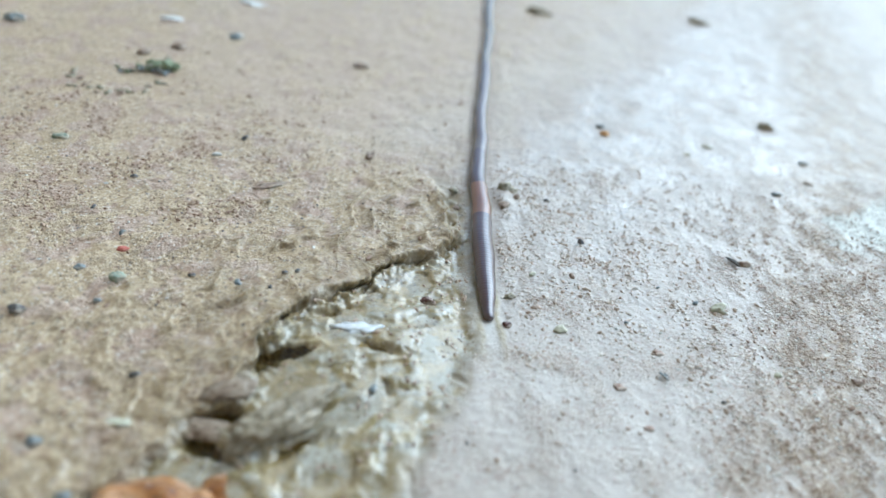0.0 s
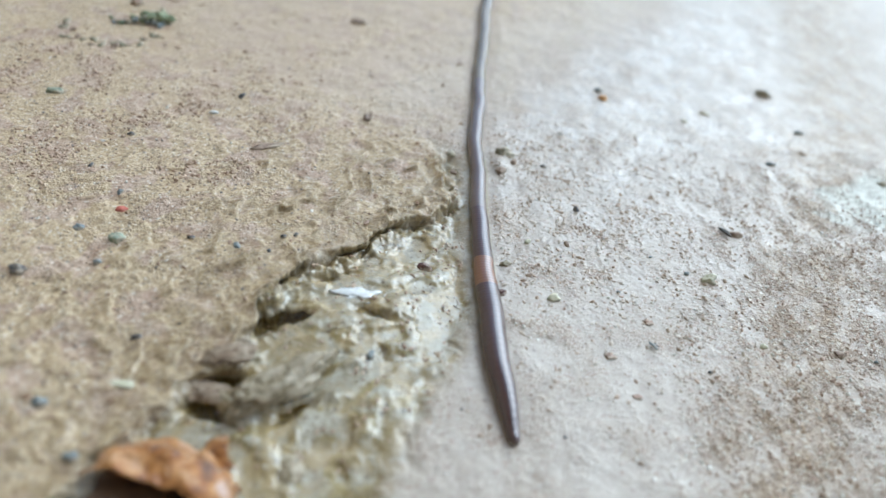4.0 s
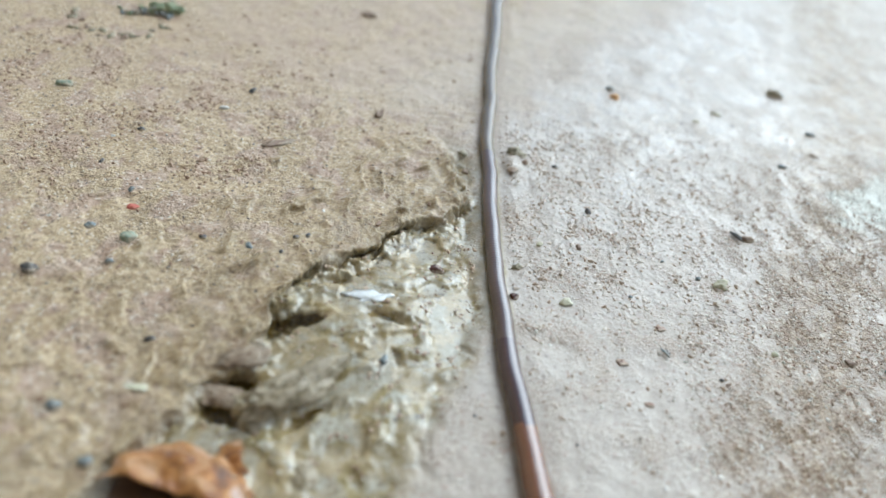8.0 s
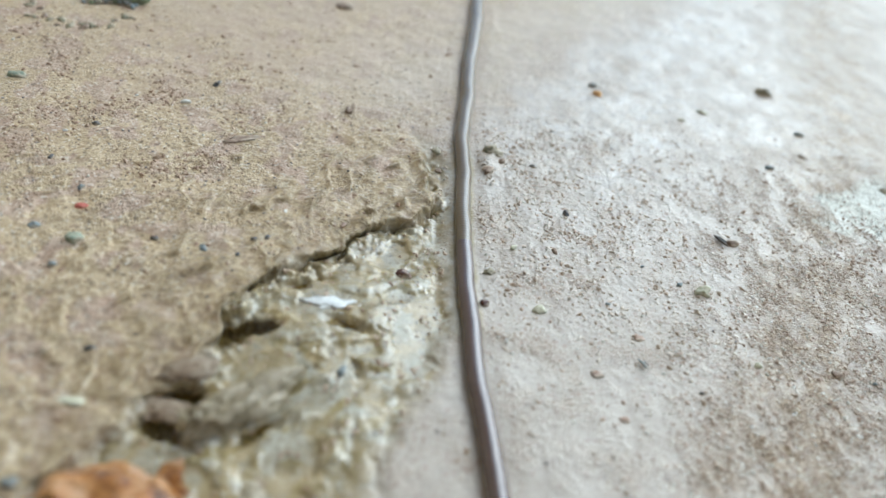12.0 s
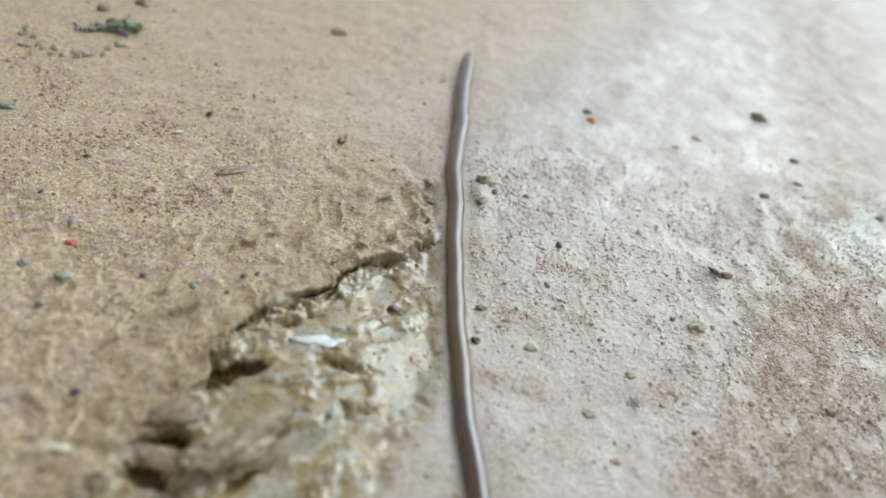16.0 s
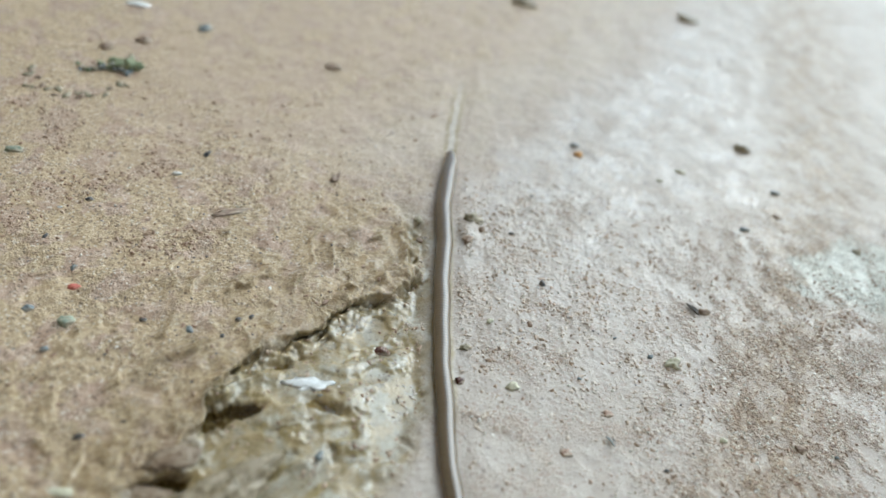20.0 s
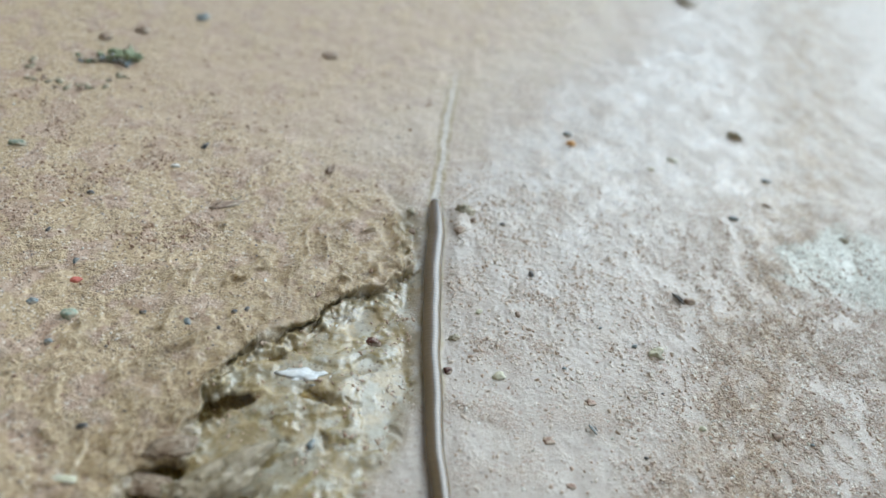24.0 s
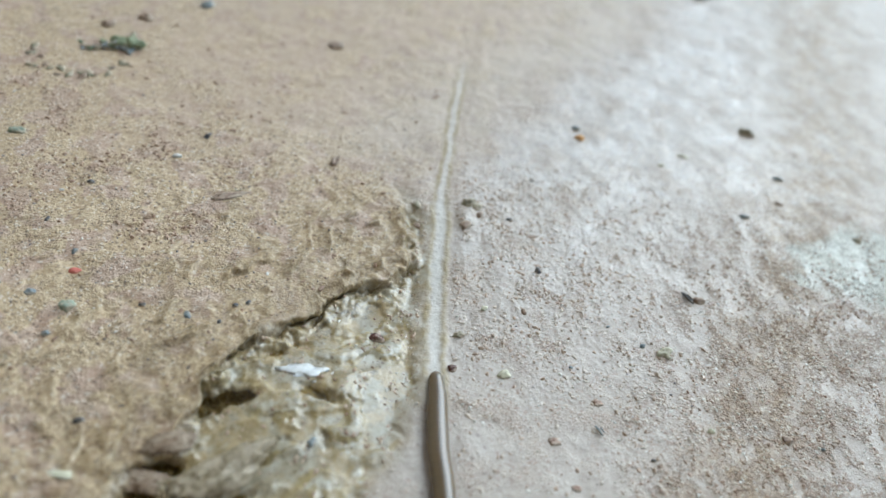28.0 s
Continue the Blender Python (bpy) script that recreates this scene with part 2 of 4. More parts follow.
    h = h + 0.5 * ridge(x, y, 2.3, 3, 3.8) * np.exp(-((sd + 1.6) / 1.8) ** 2) * stepping * (1 - upper)
    # the shallow rut that the worm leaves
    d = np.abs(x - track(y) + 0.25 * fbm(x, y, 3, 2, 3.3))
    rut = 1 - step(1.2, 4.0, d)
    h = h * (1 - rut) + rut * (-0.12 + 0.06 * fbm(x, y, 1.2, 3, 5.5))
    rim = np.exp(-((d - 1.35) / 0.5) ** 2) * (0.85 + 0.5 * fbm(x, y, 2.0, 3, 7.1))
    lane = step(62, 72, y) * (1 - step(100, 112, y))
    h = h + 0.13 * rim * lane
    thin = step(100, 112, y) * (1 - step(138, 158, y))
    trail = np.exp(-(d / 0.95) ** 2) * lane + np.exp(-(d / 0.5) ** 2) * thin
    silt = np.exp(-((x - border) / 24.0) ** 2) * step(106, 122, y) * crust * (1 - far)
    vein = veins * crust * (1 - step(112, 122, y))
    # kinds of cover; wall and foot also hold shade put into the colour
    near = 1 - far
    sand = near * step(36, 62, x - 0.3 * (y - 70) + 9 * fbm(x, y, 11, 4, 8.1)) * (1 - step(96, 132, y)) * (1 - crust) * (0.15 + 0.85 * step(-0.05, 0.3, fbm(x + 0.1 * y, y * 0.5, 2.4, 3, 5.6) + 0.35 * fbm(x, y, 9, 2, 0.7) + 0.012 * (x - 50)))
    heap = np.zeros_like(x)
    for cx, cy, pa, pb, deg in HEAPS:
        heap = heap + np.exp(-oval(wx, wy, cx, cy, pa, pb, deg) ** 2)
    heap = np.clip(heap * (0.75 + 0.9 * fbm(x, y, 1.4, 2, 3.0)), 0, 1) * (1 - chip)
    sand = np.clip(sand + heap, 0, 1)
    h = h + 0.16 * heap * (1 + fbm(x, y, 0.7, 2, 9.7))
    wet = np.clip(0.72 + 0.55 * fbm(x, y, 9, 4, 7.9), 0.15, 1) * (1 - crust) * step(-6, 10, x - border * upper - limit * (1 - upper)) * (0.30 + 0.70 * step(56, 118, y))
    streak_x = np.interp(y, [30, 40, 50, 60, 70, 81, 98, 105, 122, 133, 142, 172, 240], [49, 51, 54, 58.5, 65, 70, 77, 81, 88, 97, 98, 109, 130])
    streak = np.exp(-((x - streak_x + 3 * fbm(x, y, 12, 3, 1.4)) / (8.5 + 4.0 * step(95, 120, y))) ** 2) * (1 - crust) * np.clip(0.75 + 0.7 * fbm(x, y, 5, 3, 6.4), 0, 1)
    patch = 1 - step(0.8, 1.12, oval(x, y, 97, 105, 17, 10, 8) + 0.25 * fbm(x, y, 6, 3, 2.9))
    wet = wet * (1 - 0.6 * streak) * (1 - 0.92 * step(80, 106, x)) * (1 - 0.15 * step(40, 70, x))
    olive = np.clip(olive + clod * (0.42 + 0.5 * fbm(x, y, 2.5, 3, 1.8)), 0, 1) * chip
    smooth = np.clip(0.28 + 0.8 * fbm(x, y, 9, 3, 7.2) + 0.45 * np.exp(-oval(x, y, 33, 50, 16, 15, 20) ** 2) - 0.35 * sand - 0.05 * crumbly, 0, 1) * (1 - crust) * (1 - chip)
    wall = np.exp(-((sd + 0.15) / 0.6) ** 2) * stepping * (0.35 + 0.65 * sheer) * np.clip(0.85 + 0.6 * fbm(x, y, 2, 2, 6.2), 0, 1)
    calm = step(98, 124, y + 6 * fbm(x, y, 12, 3, 4.9)) * crust * np.clip(0.8 + 0.8 * fbm(x, y, 10, 3, 9.9), 0, 1) * (1 - far) * (1 - 0.8 * (1 - step(-58, -30, x + 5 * fbm(x, y, 9, 2, 0.2))))
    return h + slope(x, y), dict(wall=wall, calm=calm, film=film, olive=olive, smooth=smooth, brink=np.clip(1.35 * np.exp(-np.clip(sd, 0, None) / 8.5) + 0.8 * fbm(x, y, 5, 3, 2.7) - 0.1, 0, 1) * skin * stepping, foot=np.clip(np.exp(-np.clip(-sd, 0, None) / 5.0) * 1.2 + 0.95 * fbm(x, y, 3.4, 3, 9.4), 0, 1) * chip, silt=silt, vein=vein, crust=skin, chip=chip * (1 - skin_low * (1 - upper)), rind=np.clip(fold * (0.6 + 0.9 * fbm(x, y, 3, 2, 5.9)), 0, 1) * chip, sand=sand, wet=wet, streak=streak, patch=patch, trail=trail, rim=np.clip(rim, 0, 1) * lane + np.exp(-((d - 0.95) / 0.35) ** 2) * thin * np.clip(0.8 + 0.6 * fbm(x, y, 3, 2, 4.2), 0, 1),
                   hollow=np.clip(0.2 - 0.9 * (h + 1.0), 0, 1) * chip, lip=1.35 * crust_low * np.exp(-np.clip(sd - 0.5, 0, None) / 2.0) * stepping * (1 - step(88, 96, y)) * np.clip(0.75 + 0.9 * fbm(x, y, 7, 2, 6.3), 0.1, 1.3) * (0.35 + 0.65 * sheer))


# ---- materials ----
def material(name):
    m = bpy.data.materials.new(name)
    m.use_nodes = True
    return m, m.node_tree.nodes, m.node_tree.links, m.node_tree.nodes["Principled BSDF"]


def noise_node(N, L, scale, detail=4.0, rough=0.6, vector=None):
    n = N.new("ShaderNodeTexNoise")
    n.inputs["Scale"].default_value, n.inputs["Detail"].default_value, n.inputs["Roughness"].default_value = scale, detail, rough
    if vector is not None:
        L.new(vector, n.inputs["Vector"])
    return n.outputs[0]


def ramp(N, L, value, stops):
    r = N.new("ShaderNodeValToRGB")
    els = r.color_ramp.elements
    while len(els) < len(stops):
        els.new(0.5)
    for e, (p, c) in zip(els, stops):
        e.position, e.color = p, (*c, 1) if len(c) == 3 else c
    L.new(value, r.inputs[0])
    return r.outputs[0]


def mix(N, L, fac, a, b, kind="MIX"):
    m = N.new("ShaderNodeMix")
    m.data_type, m.blend_type = "RGBA", kind
    for key, v in ((0, fac), (6, a), (7, b)):
        if isinstance(v, (int, float)):
            m.inputs[key].default_value = v
        elif isinstance(v, tuple):
            m.inputs[key].default_value = (*v, 1)
        else:
            L.new(v, m.inputs[key])
    return m.outputs[2]


def calc(N, L, op, a, b=0.0, c=0.0):
    m = N.new("ShaderNodeMath")
    m.operation = op
    for key, v in ((0, a), (1, b), (2, c)):
        if isinstance(v, (int, float)):
            m.inputs[key].default_value = v
        else:
            L.new(v, m.inputs[key])
    return m.outputs[0]


def grey(v):
    return (v, v, v)


def ground_material():
    m, N, L, P = material("wet_mud")
    co = N.new("ShaderNodeTexCoord").outputs["Object"]

    def cover(name):
        a = N.new("ShaderNodeAttribute")
        a.attribute_name = name
        return a.outputs["Fac"]
    big, mid, fine, grit = (noise_node(N, L, s, 4, 0.62, co) for s in (70, 380, 1500, 3400))
    cells = N.new("ShaderNodeTexVoronoi")
    cells.inputs["Scale"].default_value = 2900
    L.new(co, cells.inputs["Vector"])
    cell_tone = N.new("ShaderNodeSeparateColor")
    L.new(cells.outputs["Color"], cell_tone.inputs[0])
    tone = cell_tone.outputs[0]
    dust = noise_node(N, L, 7000, 2, 0.6, co)
    bits = N.new("ShaderNodeTexVoronoi")
    bits.inputs["Scale"].default_value = 1150
    L.new(co, bits.inputs["Vector"])
    bit_tone = N.new("ShaderNodeSeparateColor")
    L.new(bits.outputs["Color"], bit_tone.inputs[0])
    bit = calc(N, L, "MULTIPLY", ramp(N, L, bit_tone.outputs[0], [(0.10, grey(1)), (0.13, grey(0))]), ramp(N, L, calc(N, L, "MULTIPLY_ADD", fine, 0.5, bits.outputs["Distance"]), [(0.50, grey(1)), (0.60, grey(0))]))
    bit_col = ramp(N, L, bit_tone.outputs[1], [(0.0, (0.06, 0.055, 0.06)), (0.3, (0.19, 0.105, 0.07)), (0.65, (0.30, 0.18, 0.12)), (1.0, (0.30, 0.26, 0.15))])
    # crust: pinkish mud with an ochre film
    crust = mix(N, L, ramp(N, L, mid, [(0.34, grey(0)), (0.66, grey(1))]), (0.364, 0.246, 0.166), (0.508, 0.38, 0.272))
    ochre = mix(N, L, ramp(N, L, fine, [(0.34, grey(0)), (0.66, grey(1))]), (0.385, 0.27, 0.142), (0.558, 0.438, 0.265))
    crust = mix(N, L, ramp(N, L, calc(N, L, "MULTIPLY_ADD", mid, 0.6, cover("film")), [(0.50, grey(0)), (0.80, grey(0.9))]), crust, ochre)
    crust = mix(N, L, ramp(N, L, fine, [(0.30, grey(0.6)), (0.40, grey(0))]), crust, (0.24, 0.165, 0.10))
    crust = mix(N, L, ramp(N, L, grit, [(0.30, grey(0.75)), (0.38, grey(0)), (0.62, grey(0)), (0.69, grey(0.6))]), crust, mix(N, L, ramp(N, L, grit, [(0.45, grey(0)), (0.55, grey(1))]), (0.19, 0.13, 0.09), (0.70, 0.63, 0.52)))
    crust = mix(N, L, ramp(N, L, dust, [(0.30, grey(0.6)), (0.42, grey(0)), (0.60, grey(0)), (0.70, grey(0.55))]), crust, mix(N, L, ramp(N, L, dust, [(0.45, grey(0)), (0.55, grey(1))]), (0.20, 0.135, 0.085), (0.74, 0.67, 0.55)))
    crust = mix(N, L, ramp(N, L, tone, [(0.06, grey(0.7)), (0.09, grey(0)), (0.93, grey(0)), (0.95, grey(0.6))]), crust, mix(N, L, ramp(N, L, tone, [(0.45, grey(0)), (0.55, grey(1))]), (0.13, 0.085, 0.055), (0.68, 0.62, 0.50)))
    crust = mix(N, L, calc(N, L, "MULTIPLY", bit, 0.6), crust, bit_col)
    blotch = noise_node(N, L, 190, 4, 0.6, co)
    crust = mix(N, L, calc(N, L, "MULTIPLY", cover("vein"), 0.75), crust, (0.25, 0.175, 0.075))
    crust = mix(N, L, calc(N, L, "MULTIPLY", cover("calm"), 0.75), crust, mix(N, L, ramp(N, L, mid, [(0.35, grey(0)), (0.65, grey(1))]), (0.40, 0.296, 0.198), (0.472, 0.364, 0.25)))
    crust = mix(N, L, calc(N, L, "MULTIPLY", cover("silt"), 0.45), crust, mix(N, L, mid, (0.46, 0.41, 0.34), (0.54, 0.49, 0.42)))
    crust = mix(N, L, calc(N, L, "MULTIPLY", cover("brink"), 0.75), crust, mix(N, L, ramp(N, L, fine, [(0.35, grey(0)), (0.62, grey(1))]), (0.185, 0.118, 0.048), (0.43, 0.318, 0.165)))
    # pale washed surface
    pale = mix(N, L, ramp(N, L, mid, [(0.35, grey(0)), (0.65, grey(1))]), (0.375, 0.312, 0.243), (0.475, 0.412, 0.335))
    pale = mix(N, L, ramp(N, L, blotch, [(0.46, grey(0)), (0.64, grey(0.8))]), pale, (0.38, 0.30, 0.225))
    pale = mix(N, L, ramp(N, L, fine, [(0.30, grey(0.7)), (0.38, grey(0))]), pale, (0.27, 0.19, 0.135))
    pale = mix(N, L, ramp(N, L, grit, [(0.28, grey(0.7)), (0.35, grey(0)), (0.63, grey(0)), (0.69, grey(0.6))]), pale, mix(N, L, ramp(N, L, grit, [(0.45, grey(0)), (0.55, grey(1))]), (0.24, 0.15, 0.105), (0.74, 0.71, 0.64)))
    pale = mix(N, L, ramp(N, L, tone, [(0.06, grey(0.6)), (0.12, grey(0))]), pale, (0.26, 0.165, 0.11))
    pale = mix(N, L, calc(N, L, "MULTIPLY", cover("smooth"), 0.9), pale, mix(N, L, ramp(N, L, mid, [(0.35, grey(0)), (0.65, grey(1))]), (0.37, 0.31, 0.247), (0.43, 0.37, 0.30)))
    pale = mix(N, L, calc(N, L, "MULTIPLY", bit, 0.38), pale, bit_col)
    # broken ground: cream silt slabs and olive pools
    vein = noise_node(N, L, 300, 4, 0.6, co)
    chip = mix(N, L, ramp(N, L, vein, [(0.38, grey(0)), (0.60, grey(1))]), (0.29, 0.25, 0.16), (0.43, 0.39, 0.29))
    chip = mix(N, L, ramp(N, L, calc(N, L, "MULTIPLY_ADD", calc(N, L, "SUBTRACT", fine, 0.5), 0.9, calc(N, L, "MULTIPLY_ADD", calc(N, L, "SUBTRACT", mid, 0.5), 1.2, cover("olive"))), [(0.40, grey(0)), (0.52, grey(0.9))]), chip, mix(N, L, ramp(N, L, mid, [(0.35, grey(0)), (0.65, grey(1))]), (0.15, 0.105, 0.034), (0.33, 0.255, 0.105)))
    chip = mix(N, L, ramp(N, L, fine, [(0.30, grey(0.8)), (0.37, grey(0)), (0.66, grey(0)), (0.74, grey(0.3))]), chip, mix(N, L, ramp(N, L, fine, [(0.45, grey(0)), (0.55, grey(1))]), (0.20, 0.15, 0.085), (0.66, 0.64, 0.56)))
    chip = mix(N, L, calc(N, L, "MULTIPLY", cover("rind"), ramp(N, L, mid, [(0.36, grey(0.1)), (0.60, grey(0.9))])), chip, mix(N, L, fine, (0.27, 0.20, 0.07), (0.46, 0.38, 0.18)))
    chip = mix(N, L, ramp(N, L, tone, [(0.04, grey(0.85)), (0.07, grey(0))]), chip, (0.13, 0.085, 0.05))
    chip = mix(N, L, calc(N, L, "MULTIPLY", bit, 0.55), chip, bit_col)
    # hollows turn darker olive-brown with depth
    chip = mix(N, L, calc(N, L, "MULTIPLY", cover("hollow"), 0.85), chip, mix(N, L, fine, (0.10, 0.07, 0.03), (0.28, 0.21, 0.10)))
    # olive-brown dirt at the edge's foot, with shade under the lip painted in
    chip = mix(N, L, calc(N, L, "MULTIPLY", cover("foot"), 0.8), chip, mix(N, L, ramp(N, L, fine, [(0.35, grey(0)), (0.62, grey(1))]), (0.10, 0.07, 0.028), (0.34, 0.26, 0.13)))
    stain = noise_node(N, L, 210, 5, 0.65, co)
    chip = mix(N, L, calc(N, L, "MULTIPLY", ramp(N, L, stain, [(0.47, grey(0)), (0.56, grey(0.85))]), calc(N, L, "SUBTRACT", 1.0, calc(N, L, "MULTIPLY", cover("olive"), 0.5))), chip, mix(N, L, ramp(N, L, mid, [(0.4, grey(0)), (0.6, grey(1))]), (0.23, 0.165, 0.06), (0.40, 0.30, 0.15)))
    # reddish sandy film
    sand = mix(N, L, ramp(N, L, fine, [(0.36, grey(0)), (0.60, grey(1))]), (0.205, 0.13, 0.08), (0.40, 0.312, 0.225))
    sand = mix(N, L, ramp(N, L, grit, [(0.32, grey(0.85)), (0.42, grey(0)), (0.62, grey(0)), (0.70, grey(0.7))]), sand, mix(N, L, ramp(N, L, grit, [(0.45, grey(0)), (0.55, grey(1))]), (0.25, 0.16, 0.11), (0.66, 0.62, 0.55)))
    sand = mix(N, L, ramp(N, L, tone, [(0.22, grey(0.55)), (0.30, grey(0)), (0.82, grey(0)), (0.90, grey(0.7))]), sand, mix(N, L, ramp(N, L, tone, [(0.45, grey(0)), (0.55, grey(1))]), (0.20, 0.105, 0.065), (0.68, 0.63, 0.55)))
    sand = mix(N, L, ramp(N, L, dust, [(0.34, grey(0.5)), (0.44, grey(0)), (0.58, grey(0)), (0.66, grey(0.75))]), sand, mix(N, L, ramp(N, L, dust, [(0.45, grey(0)), (0.55, grey(1))]), (0.12, 0.07, 0.035), (0.66, 0.58, 0.45)))
    sandy = calc(N, L, "MULTIPLY", cover("sand"), ramp(N, L, mid, [(0.32, grey(0.2)), (0.60, grey(0.85))]))
    col = mix(N, L, sandy, pale, sand)
    col = mix(N, L, calc(N, L, "MULTIPLY", cover("streak"), 0.95), col, mix(N, L, ramp(N, L, fine, [(0.35, grey(0)), (0.6, grey(1))]), (0.15, 0.085, 0.037), (0.38, 0.28, 0.17)))
    col = mix(N, L, calc(N, L, "MULTIPLY", calc(N, L, "MAXIMUM", cover("sand"), cover("streak")), ramp(N, L, tone, [(0.86, grey(0)), (0.90, grey(0.7))])), col, (0.56, 0.49, 0.37))
    col = mix(N, L, calc(N, L, "MULTIPLY", cover("patch"), 0.7), col, mix(N, L, ramp(N, L, fine, [(0.35, grey(0)), (0.6, grey(1))]), (0.38, 0.385, 0.30), (0.64, 0.65, 0.56)))
    col = mix(N, L, cover("crust"), col, crust)
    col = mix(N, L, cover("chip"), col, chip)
    col = mix(N, L, calc(N, L, "MULTIPLY", cover("trail"), 0.6), col, mix(N, L, mid, (0.48, 0.45, 0.37), (0.62, 0.61, 0.56)))
    col = mix(N, L, calc(N, L, "MULTIPLY", cover("rim"), 0.9), col, mix(N, L, mid, (0.22, 0.165, 0.065), (0.37, 0.29, 0.145)))
    # olive mud on the broken face, its colour darkened for the face's shade
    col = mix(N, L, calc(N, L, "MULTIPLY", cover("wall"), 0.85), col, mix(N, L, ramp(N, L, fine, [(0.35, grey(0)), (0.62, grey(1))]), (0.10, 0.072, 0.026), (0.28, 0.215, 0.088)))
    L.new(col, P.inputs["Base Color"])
    damp = calc(N, L, "MAXIMUM", cover("wet"), calc(N, L, "MULTIPLY", calc(N, L, "MAXIMUM", cover("chip"), calc(N, L, "MULTIPLY", cover("brink"), 1.0)), 0.85))
    damp = calc(N, L, "MULTIPLY", damp, ramp(N, L, mid, [(0.30, grey(0.55)), (0.62, grey(1))]))
    damp = calc(N, L, "MULTIPLY", damp, ramp(N, L, noise_node(N, L, 620, 3, 0.65, co), [(0.38, grey(0.35)), (0.52, grey(1))]))
    L.new(ramp(N, L, damp, [(0.0, grey(0.38)), (0.4, grey(0.30)), (1.0, grey(0.22))]), P.inputs["Roughness"])
    L.new(ramp(N, L, damp, [(0.0, grey(0.35)), (1.0, grey(0.8))]), P.inputs["Specular IOR Level"])
    L.new(calc(N, L, "MAXIMUM", calc(N, L, "MULTIPLY", damp, 0.28), calc(N, L, "MULTIPLY", cover("chip"), 0.4)), P.inputs["Coat Weight"])
    L.new(calc(N, L, "MULTIPLY_ADD", cover("chip"), -0.15, 0.28), P.inputs["Coat Roughness"])
    bump = N.new("ShaderNodeBump")
    bump.inputs["Strength"].default_value, bump.inputs["Distance"].default_value = 1.0, 0.00045
    relief = calc(N, L, "ADD", calc(N, L, "MULTIPLY", calc(N, L, "ADD", calc(N, L, "MULTIPLY", fine, 0.7), calc(N, L, "MULTIPLY_ADD", dust, 0.22, calc(N, L, "MULTIPLY", grit, 0.5))), ramp(N, L, blotch, [(0.38, grey(0.35)), (0.62, grey(1.3 / 1.3))])), calc(N, L, "MULTIPLY", calc(N, L, "MULTIPLY", cells.outputs["Distance"], -0.45), calc(N, L, "ADD", calc(N, L, "MULTIPLY", cover("sand"), 0.75), calc(N, L, "MULTIPLY", ramp(N, L, blotch, [(0.42, grey(0)), (0.6, grey(0.7))]), calc(N, L, "SUBTRACT", 1.0, cover("chip"))))))
    relief = calc(N, L, "MULTIPLY", relief, calc(N, L, "MULTIPLY_ADD", calc(N, L, "MAXIMUM", cover("crust"), cover("sand")), 0.4, 0.6))
    L.new(calc(N, L, "MULTIPLY", relief, calc(N, L, "SUBTRACT", 1.0, calc(N, L, "MAXIMUM", calc(N, L, "MULTIPLY", cover("chip"), 0.7), calc(N, L, "MAXIMUM", calc(N, L, "MULTIPLY", cover("smooth"), 0.6), calc(N, L, "MAXIMUM", calc(N, L, "MULTIPLY", cover("wet"), 0.45), calc(N, L, "MULTIPLY", cover("calm"), 0.55)))))), bump.inputs["Height"])
    L.new(bump.outputs[0], P.inputs["Normal"])
    L.new(bump.outputs[0], P.inputs["Coat Normal"])
    return m


def stone_material(name, dark, light, rough=0.6, scale=1500, spec=0.4, smear=0.75):
    m, N, L, P = material(name)
    co = N.new("ShaderNodeTexCoord").outputs["Object"]
    n = noise_node(N, L, scale, 5, 0.65, co)
    shade = N.new("ShaderNodeObjectInfo").outputs["Random"]
    col = mix(N, L, ramp(N, L, n, [(0.32, grey(0)), (0.68, grey(1))]), dark, light)
    col = mix(N, L, calc(N, L, "MULTIPLY", shade, 0.3), col, tuple(0.6 * v for v in dark))
    if smear:
        col = mix(N, L, ramp(N, L, noise_node(N, L, 800, 4, 0.6, co), [(0.46, grey(0)), (0.58, grey(smear))]), col, (0.38, 0.31, 0.22))
    L.new(col, P.inputs["Base Color"])
    P.inputs["Roughness"].default_value, P.inputs["Specular IOR Level"].default_value = rough, spec
    bump = N.new("ShaderNodeBump")
    bump.inputs["Strength"].default_value, bump.inputs["Distance"].default_value = 0.5, 0.0002
    L.new(n, bump.inputs["Height"])
    L.new(bump.outputs[0], P.inputs["Normal"])
    return m


def grain_material(name, dark, light, rough=0.5):
    m, N, L, P = material(name)
    r = N.new("ShaderNodeNewGeometry").outputs["Random Per Island"]
    L.new(mix(N, L, r, dark, light), P.inputs["Base Color"])
    P.inputs["Roughness"].default_value = rough
    return m


